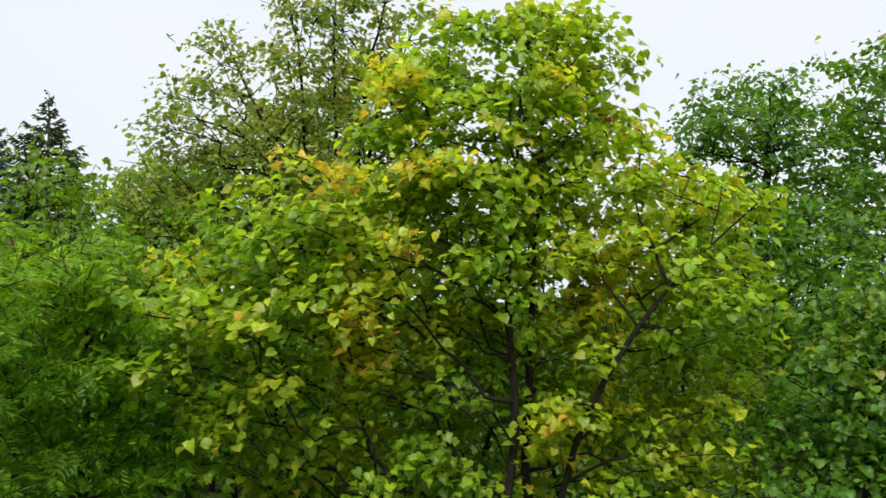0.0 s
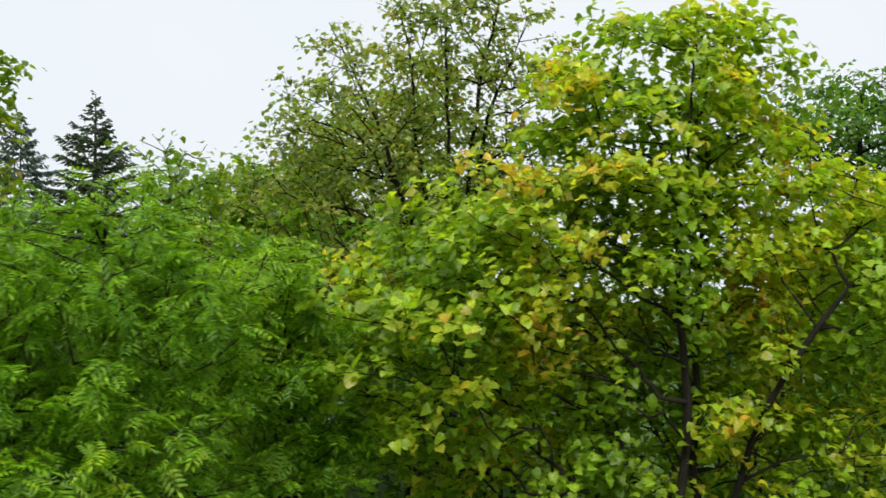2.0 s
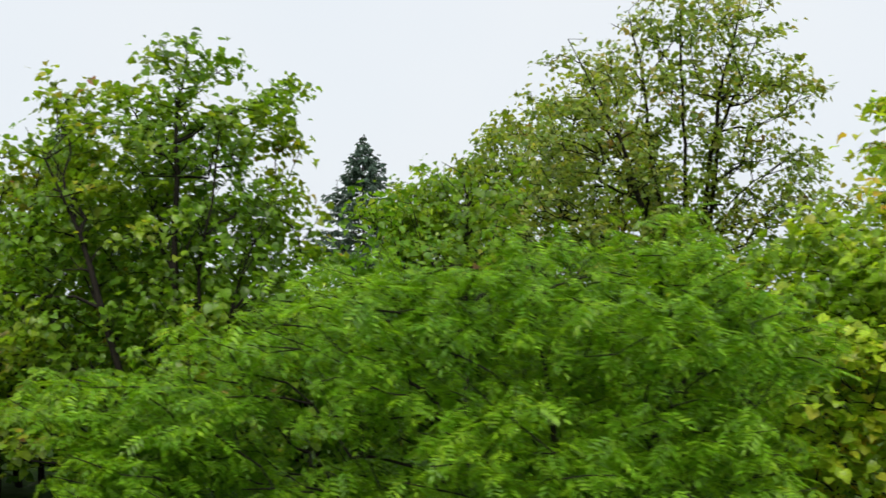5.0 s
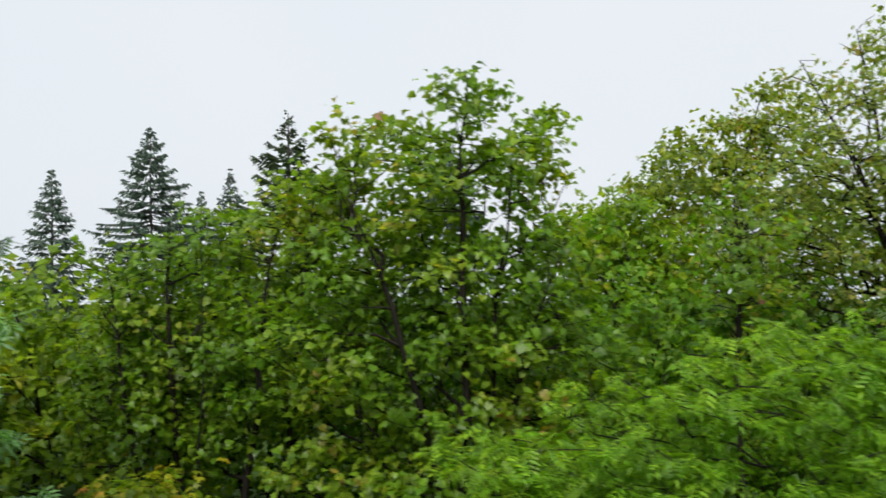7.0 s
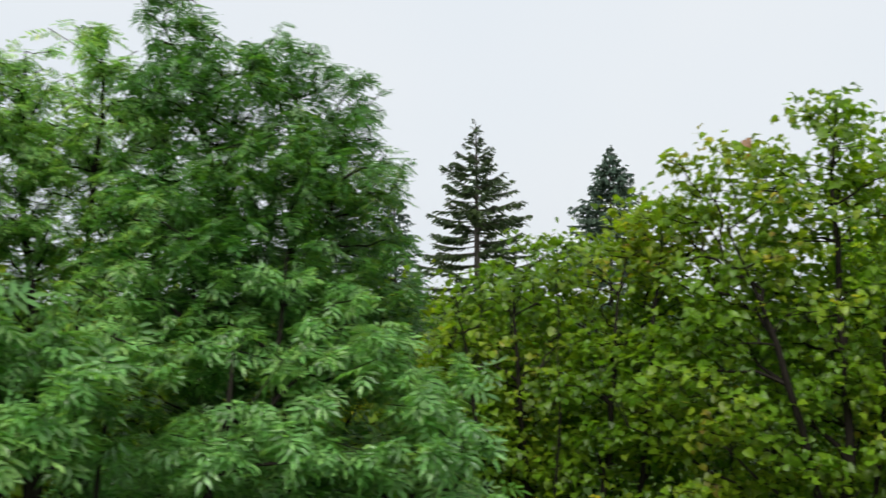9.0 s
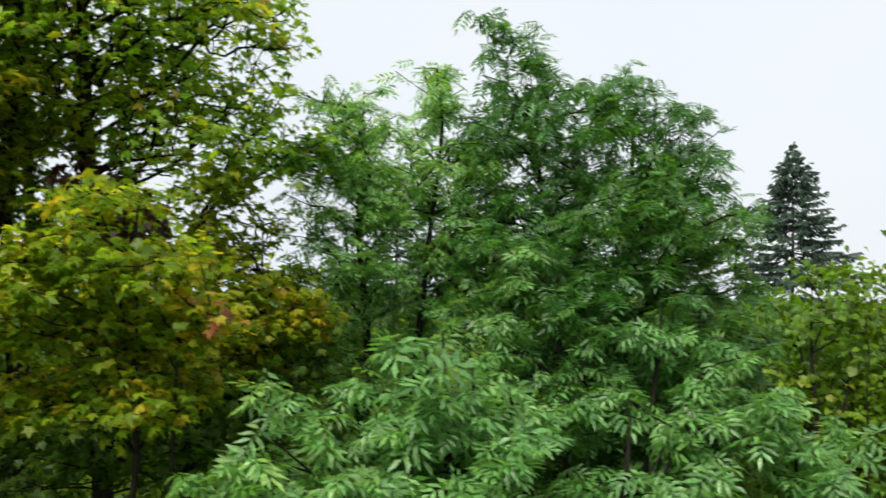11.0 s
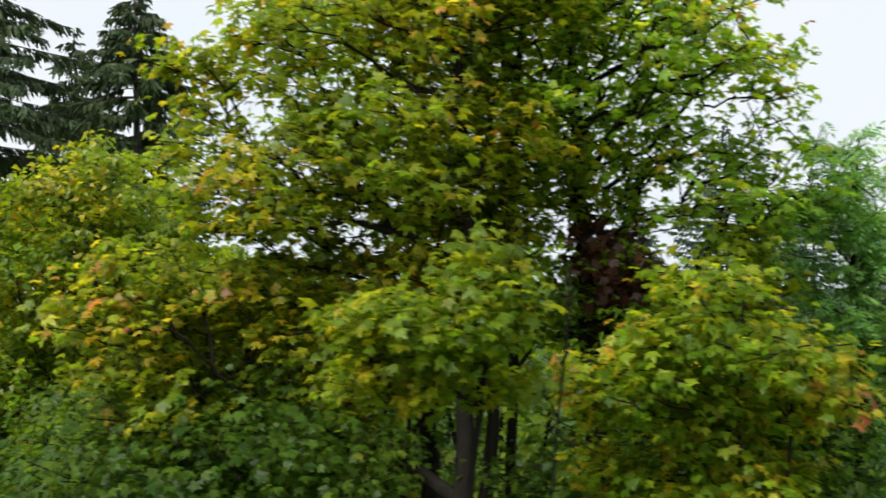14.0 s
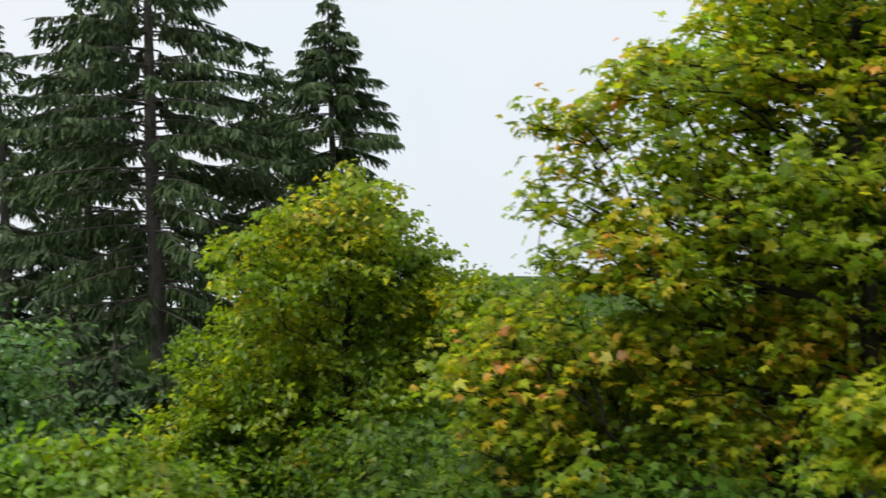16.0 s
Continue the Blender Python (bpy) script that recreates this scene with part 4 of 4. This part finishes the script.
tree("linden_tree", "small round linden tree with dense yellow-green leaves",
     (-24.92, 8.92), 33.0, ((0.46, -0.26, 6.86, 0.86, 1.41, 0.72), (0.28, 0.03, 6.17, 1.15, 1.51, 0.91), (-0.71, -0.18, 5.92, 1.31, 1.61, 0.9), (0.91, 0.32, 5.71, 0.99, 1.41, 1.02), (-0.66, 0.09, 4.22, 2.31, 1.71, 1.45), (1.15, -0.01, 4.21, 1.24, 1.51, 1.35), (-1.42, -0.2, 4.71, 1.04, 1.41, 0.9), (-1.34, -0.02, 3.18, 2.21, 1.51, 1.09), (1.56, 0.22, 5.53, 0.72, 1.21, 0.74), (2.09, 0.02, 5.62, 0.4, 0.91, 0.33), (-0.53, -0.16, 6.61, 0.69, 1.21, 0.5), (2.39, 0.01, 4.91, 0.71, 1.21, 0.73),),
     "plain", "linden_mid", thick=0.1, clumps=400, per_clump=9, clump_size=0.16, flat=0.5, leaves=9, size=0.108, seed=30, limbs=8)
tree("linden_sapling", "young linden with yellow-green leaves beside a round linden",
     (-22.51, 9.87), 39.7, ((-0.37, 0.01, 5.43, 0.42, 0.81, 0.36), (0.19, 0.01, 5.58, 0.51, 0.81, 0.41), (0.78, 0.01, 5.22, 0.59, 0.81, 0.53), (-0.01, -0.0, 4.73, 0.85, 0.91, 0.53),),
     "plain", "linden_mid", thick=0.03, clumps=60, per_clump=9, clump_size=0.22, leaves=8, size=0.1, seed=62, limbs=4, category="sapling")
tree("alder_shrub", "grey-green shrub under the tall spruces",
     (-23.17, 2.84), 39.7, ((-0.12, -0.0, 5.43, 0.35, 0.71, 0.43), (-0.46, -0.01, 5.0, 0.57, 0.81, 0.6), (0.02, -0.02, 4.6, 0.51, 0.81, 0.54),),
     "linden", "shrub_grey", thick=0.03, clumps=80, leaves=6, size=0.056, seed=31, limbs=5, category="shrub")
tree("hazel_shrub", "bright yellow-green shrub low on the slope",
     (-19.87, 1.69), 39.7, ((-0.18, -0.02, 5.0, 0.28, 0.41, 0.16), (0.33, -0.02, 4.87, 0.31, 0.41, 0.12),),
     "linden", "linden_olive", thick=0.02, clumps=40, leaves=13, size=0.052, seed=32, limbs=5, category="shrub")

# a dead branch of the maple; its own stem to the ground is added
tree("withered_branch", "withered maple branch with hanging brown leaves on an added stem",
     (-15.23, 5.69), 33.0, ((0.12, 0.01, 5.75, 0.14, 0.26, 0.17), (-0.03, 0.01, 5.95, 0.14, 0.21, 0.14),),
     "maple", "withered", thick=0.03, clumps=10, per_clump=8, clump_size=0.14, leaves=6, size=0.08, droop=60, seed=33, limbs=0, category="sapling")

tree("hazel_shrub", "green shrub with small leaves behind the yellow linden",
     (4.02, 8.45), -1.0, ((0.05, -0.0, 3.0, 0.46, 0.81, 0.59), (-0.29, -0.0, 2.35, 0.66, 0.81, 0.39), (0.4, 0.0, 3.55, 0.41, 0.81, 0.49), (0.36, -0.0, 2.45, 0.51, 0.81, 0.49),),
     "linden", "linden_green", thick=0.03, clumps=90, per_clump=9, clump_size=0.22, leaves=4.4, size=0.07, seed=34, limbs=5, category="shrub")

tree("rowan_shrub", "green rowan shrub leaning against the yellow linden",
     (-2.51, 7.87), -1.0, ((-0.09, 0.0, 3.93, 0.5, 0.71, 0.44), (-0.41, -0.0, 3.29, 0.69, 0.81, 0.62), (0.28, -0.0, 3.34, 0.41, 0.71, 0.49), (0.14, -0.0, 2.61, 0.69, 0.81, 0.49),),
     "rowan_far", "rowan_bright", rosette=True, stems=((0, 0, 0, 0, 3.8), (-0.3, 0.1, -0.5, 0.1, 3.4)), thick=0.035, clumps=75, per_clump=8, clump_size=0.18, leaves=4.6, size=0.15, droop=20, seed=35, singles=60, limbs=5, category="shrub")
# these three low shrubs take leaf colour with the shade already darkened into it
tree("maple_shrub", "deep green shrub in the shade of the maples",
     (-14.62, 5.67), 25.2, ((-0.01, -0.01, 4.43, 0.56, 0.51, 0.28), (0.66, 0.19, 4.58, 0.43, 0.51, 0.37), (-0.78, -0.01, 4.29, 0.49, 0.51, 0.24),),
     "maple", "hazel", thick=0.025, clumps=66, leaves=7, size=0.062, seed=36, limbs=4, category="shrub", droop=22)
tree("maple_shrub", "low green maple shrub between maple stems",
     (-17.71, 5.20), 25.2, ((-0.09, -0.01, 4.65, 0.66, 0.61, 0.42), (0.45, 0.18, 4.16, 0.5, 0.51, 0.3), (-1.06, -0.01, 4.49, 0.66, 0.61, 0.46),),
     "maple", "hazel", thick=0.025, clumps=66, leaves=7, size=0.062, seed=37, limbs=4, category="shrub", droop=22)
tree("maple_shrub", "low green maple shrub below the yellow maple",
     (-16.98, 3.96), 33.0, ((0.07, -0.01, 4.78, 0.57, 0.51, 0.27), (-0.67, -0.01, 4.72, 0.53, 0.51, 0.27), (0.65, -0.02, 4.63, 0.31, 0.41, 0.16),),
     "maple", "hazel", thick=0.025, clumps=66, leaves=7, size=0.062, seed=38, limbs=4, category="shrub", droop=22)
tree("maple_seedling", "low maple seedling with bright yellow leaves",
     (-10.12, 9.38), 1.7, ((0.02, -0.01, 2.49, 0.24, 0.31, 0.12), (-0.45, -0.01, 2.39, 0.24, 0.31, 0.12),),
     "maple", "maple_yellow", thick=0.02, clumps=14, per_clump=7, clump_size=0.16, leaves=7, size=0.085, seed=39, limbs=3, category="seedling")

# ---- undergrowth: the dense second row that closes the wood below the crowns ----
ROW = ((6.5, 11.5, 2.2, 5.4), (4.6, 12.5, 2.0, 5.6), (2.6, 12.2, 2.0, 5.5), (0.4, 11.8, 1.9, 5.1), (-1.9, 11.2, 1.9, 4.7), (-3.9, 11.6, 1.8, 4.5), (-5.6, 13.0, 1.9, 4.7), (-7.8, 13.4, 1.9, 5.0),
       (-9.9, 13.2, 1.9, 5.3), (-12.0, 12.0, 1.9, 5.0), (-13.6, 13.4, 1.9, 4.9), (-13.8, 10.2, 1.8, 5.0), (-15.6, 9.6, 1.8, 5.5), (-17.8, 9.0, 1.8, 6.6), (-19.6, 8.2, 1.8, 5.9), (-21.0, 6.0, 1.7, 4.8), (-24.0, 13.5, 2.2, 6.2), (-28.5, 12.5, 2.4, 5.4),
       (-27.0, 8.0, 2.0, 4.2), (-24.5, 5.0, 1.6, 3.6), (-30.0, 16.0, 2.4, 6.4), (-5.1, 14.6, 1.8, 5.9), (-3.0, 14.9, 1.9, 6.2), (-0.6, 15.6, 2.0, 6.3))
for i, (x, y, wide, high) in enumerate(ROW):
    z = ground_z(x, y)
    # past x = -18.5 the leaves take the colour that has shade in it
    tree("hazel_shrub", "dense green shrub in the shade of the trees", (x, y), 0.0,
         ((0.0, 0.0, z + 0.62 * (high - z), wide * 0.8, 0.9, 0.34 * (high - z)), (-0.5 * wide, 0.1, z + 0.42 * (high - z), wide * 0.7, 0.8, 0.36 * (high - z)), (0.5 * wide, -0.1, z + 0.40 * (high - z), wide * 0.7, 0.8, 0.36 * (high - z)),
          (0.0, -0.2, z + 0.2 * (high - z), wide, 0.8, 0.2 * (high - z))),
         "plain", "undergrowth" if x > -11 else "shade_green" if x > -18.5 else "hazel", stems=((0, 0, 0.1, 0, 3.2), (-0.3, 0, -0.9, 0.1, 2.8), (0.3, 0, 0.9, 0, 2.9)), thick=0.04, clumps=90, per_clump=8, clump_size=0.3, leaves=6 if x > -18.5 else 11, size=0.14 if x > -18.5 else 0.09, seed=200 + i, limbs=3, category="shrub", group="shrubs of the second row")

# ---- spruces ----
spruce("spruce_tree", "tall dark spruce with drooping boughs", (-41.39, 16.33), 21.0, 5.2, 41, NEEDLES, droop=0.34, hang=1.3, tuft=0.46, per_m=29, wide=0.056, thick=0.30, split=True, slope=0.5, bare=0.04, whorl=0.4, shown=18, sparse_top=5.5, group="spruces at the back of the wood")
spruce("spruce_tree", "dark spruce with drooping boughs beside a taller one", (-36.74, 20.19), 14.8, 2.2, 42, NEEDLES, droop=0.45, hang=1.2, tuft=0.44, per_m=56, wide=0.042, thick=0.2, split=True, slope=0.5, bare=0.05, whorl=0.38, shown=14, group="spruces at the back of the wood")
spruce("spruce_tree", "dark spruce at the back of the wood", (-50.25, 15.47), 15.0, 4.8, 43, NEEDLES, droop=0.34, hang=1.0, tuft=0.5, per_m=16, thick=0.26, slope=0.46, bare=0.05, whorl=0.42, shown=14, group="spruces at the back of the wood", wide=0.06)
spruce("spruce_tree", "young dark spruce with upswept boughs", (-14.01, 35.70), 9.95, 4.0, 44, NEEDLES, droop=0.2, hang=0.35, tuft=0.3, per_m=37, wide=0.045, whorl=0.27, slope=0.46, shown=8, group="spruces at the back of the wood")
spruce("spruce_tree", "dense spruce far off, tinted blue-green for haze", (-8.60, 61.59), 11.5, 4.0, 45, NEEDLES_HAZED, droop=0.24, hang=0.5, tuft=0.42, per_m=22, wide=0.07, whorl=0.23, slope=0.5, shown=9, group="spruces far off in the valley")
spruce("spruce_tree", "dense dark spruce far off", (-28.40, 61.87), 12.8, 5.5, 46, NEEDLES_HAZED, droop=0.24, hang=0.5, tuft=0.42, per_m=19, wide=0.06, whorl=0.3, slope=0.5, shown=11, group="spruces far off in the valley")
spruce("spruce_tree", "small spruce far off in the valley", (-24.78, 61.10), 8.4, 3.0, 49, NEEDLES_HAZED, droop=0.24, hang=0.5, tuft=0.42, per_m=19, wide=0.06, whorl=0.3, slope=0.3, shown=8, group="spruces far off in the valley")
spruce("spruce_tree", "slim spruce far off in the valley", (-22.90, 61.30), 9.9, 3.0, 50, NEEDLES_HAZED, droop=0.24, hang=0.5, tuft=0.42, per_m=19, wide=0.06, whorl=0.3, slope=0.3, shown=9, group="spruces far off in the valley")
spruce("spruce_tree", "narrow dark spruce behind the rowan", (-34.15, 59.70), 10.0, 3.6, 52, NEEDLES_HAZED, droop=0.24, hang=0.5, tuft=0.42, per_m=19, wide=0.06, whorl=0.3, slope=0.35, shown=9, group="spruces far off in the valley")
spruce("spruce_tree", "dark spruce filling the back of the wood", (-51.45, 19.68), 17.0, 5.0, 53, NEEDLES, droop=0.34, hang=1.0, tuft=0.6, per_m=12, thick=0.22, slope=0.5, bare=0.05, whorl=0.42, shown=16, group="spruces at the back of the wood", wide=0.075)
spruce("spruce_tree", "dark spruce filling the gap between two taller ones", (-44.70, 24.00), 14.4, 5.0, 54, NEEDLES, droop=0.34, hang=1.0, tuft=0.6, per_m=14, thick=0.22, slope=0.5, bare=0.02, whorl=0.42, shown=15, group="spruces at the back of the wood", wide=0.075)
# three small spruces added as dark fill where there is only deep shade
spruce("spruce_tree", "added young spruce standing for deep shade under tall ones", (-30.34, 7.31), 5.3, 2.0, 55, NEEDLES, droop=0.34, hang=0.8, tuft=0.4, per_m=30, thick=0.07, slope=0.6, bare=0.02, whorl=0.35, shown=9, group="spruces at the back of the wood")
spruce("spruce_tree", "added young spruce darkening the shaded gap between shrubs", (-28.40, 8.10), 4.6, 2.2, 56, NEEDLES, droop=0.34, hang=0.8, tuft=0.4, per_m=30, thick=0.07, slope=0.7, bare=0.02, whorl=0.35, shown=9, group="spruces at the back of the wood")
spruce("spruce_tree", "added low spruce standing for deep shade beside a shrub", (-29.50, 7.70), 4.9, 2.2, 57, NEEDLES, droop=0.34, hang=0.8, tuft=0.4, per_m=30, thick=0.07, slope=0.7, bare=0.02, whorl=0.35, shown=9, group="spruces at the back of the wood")
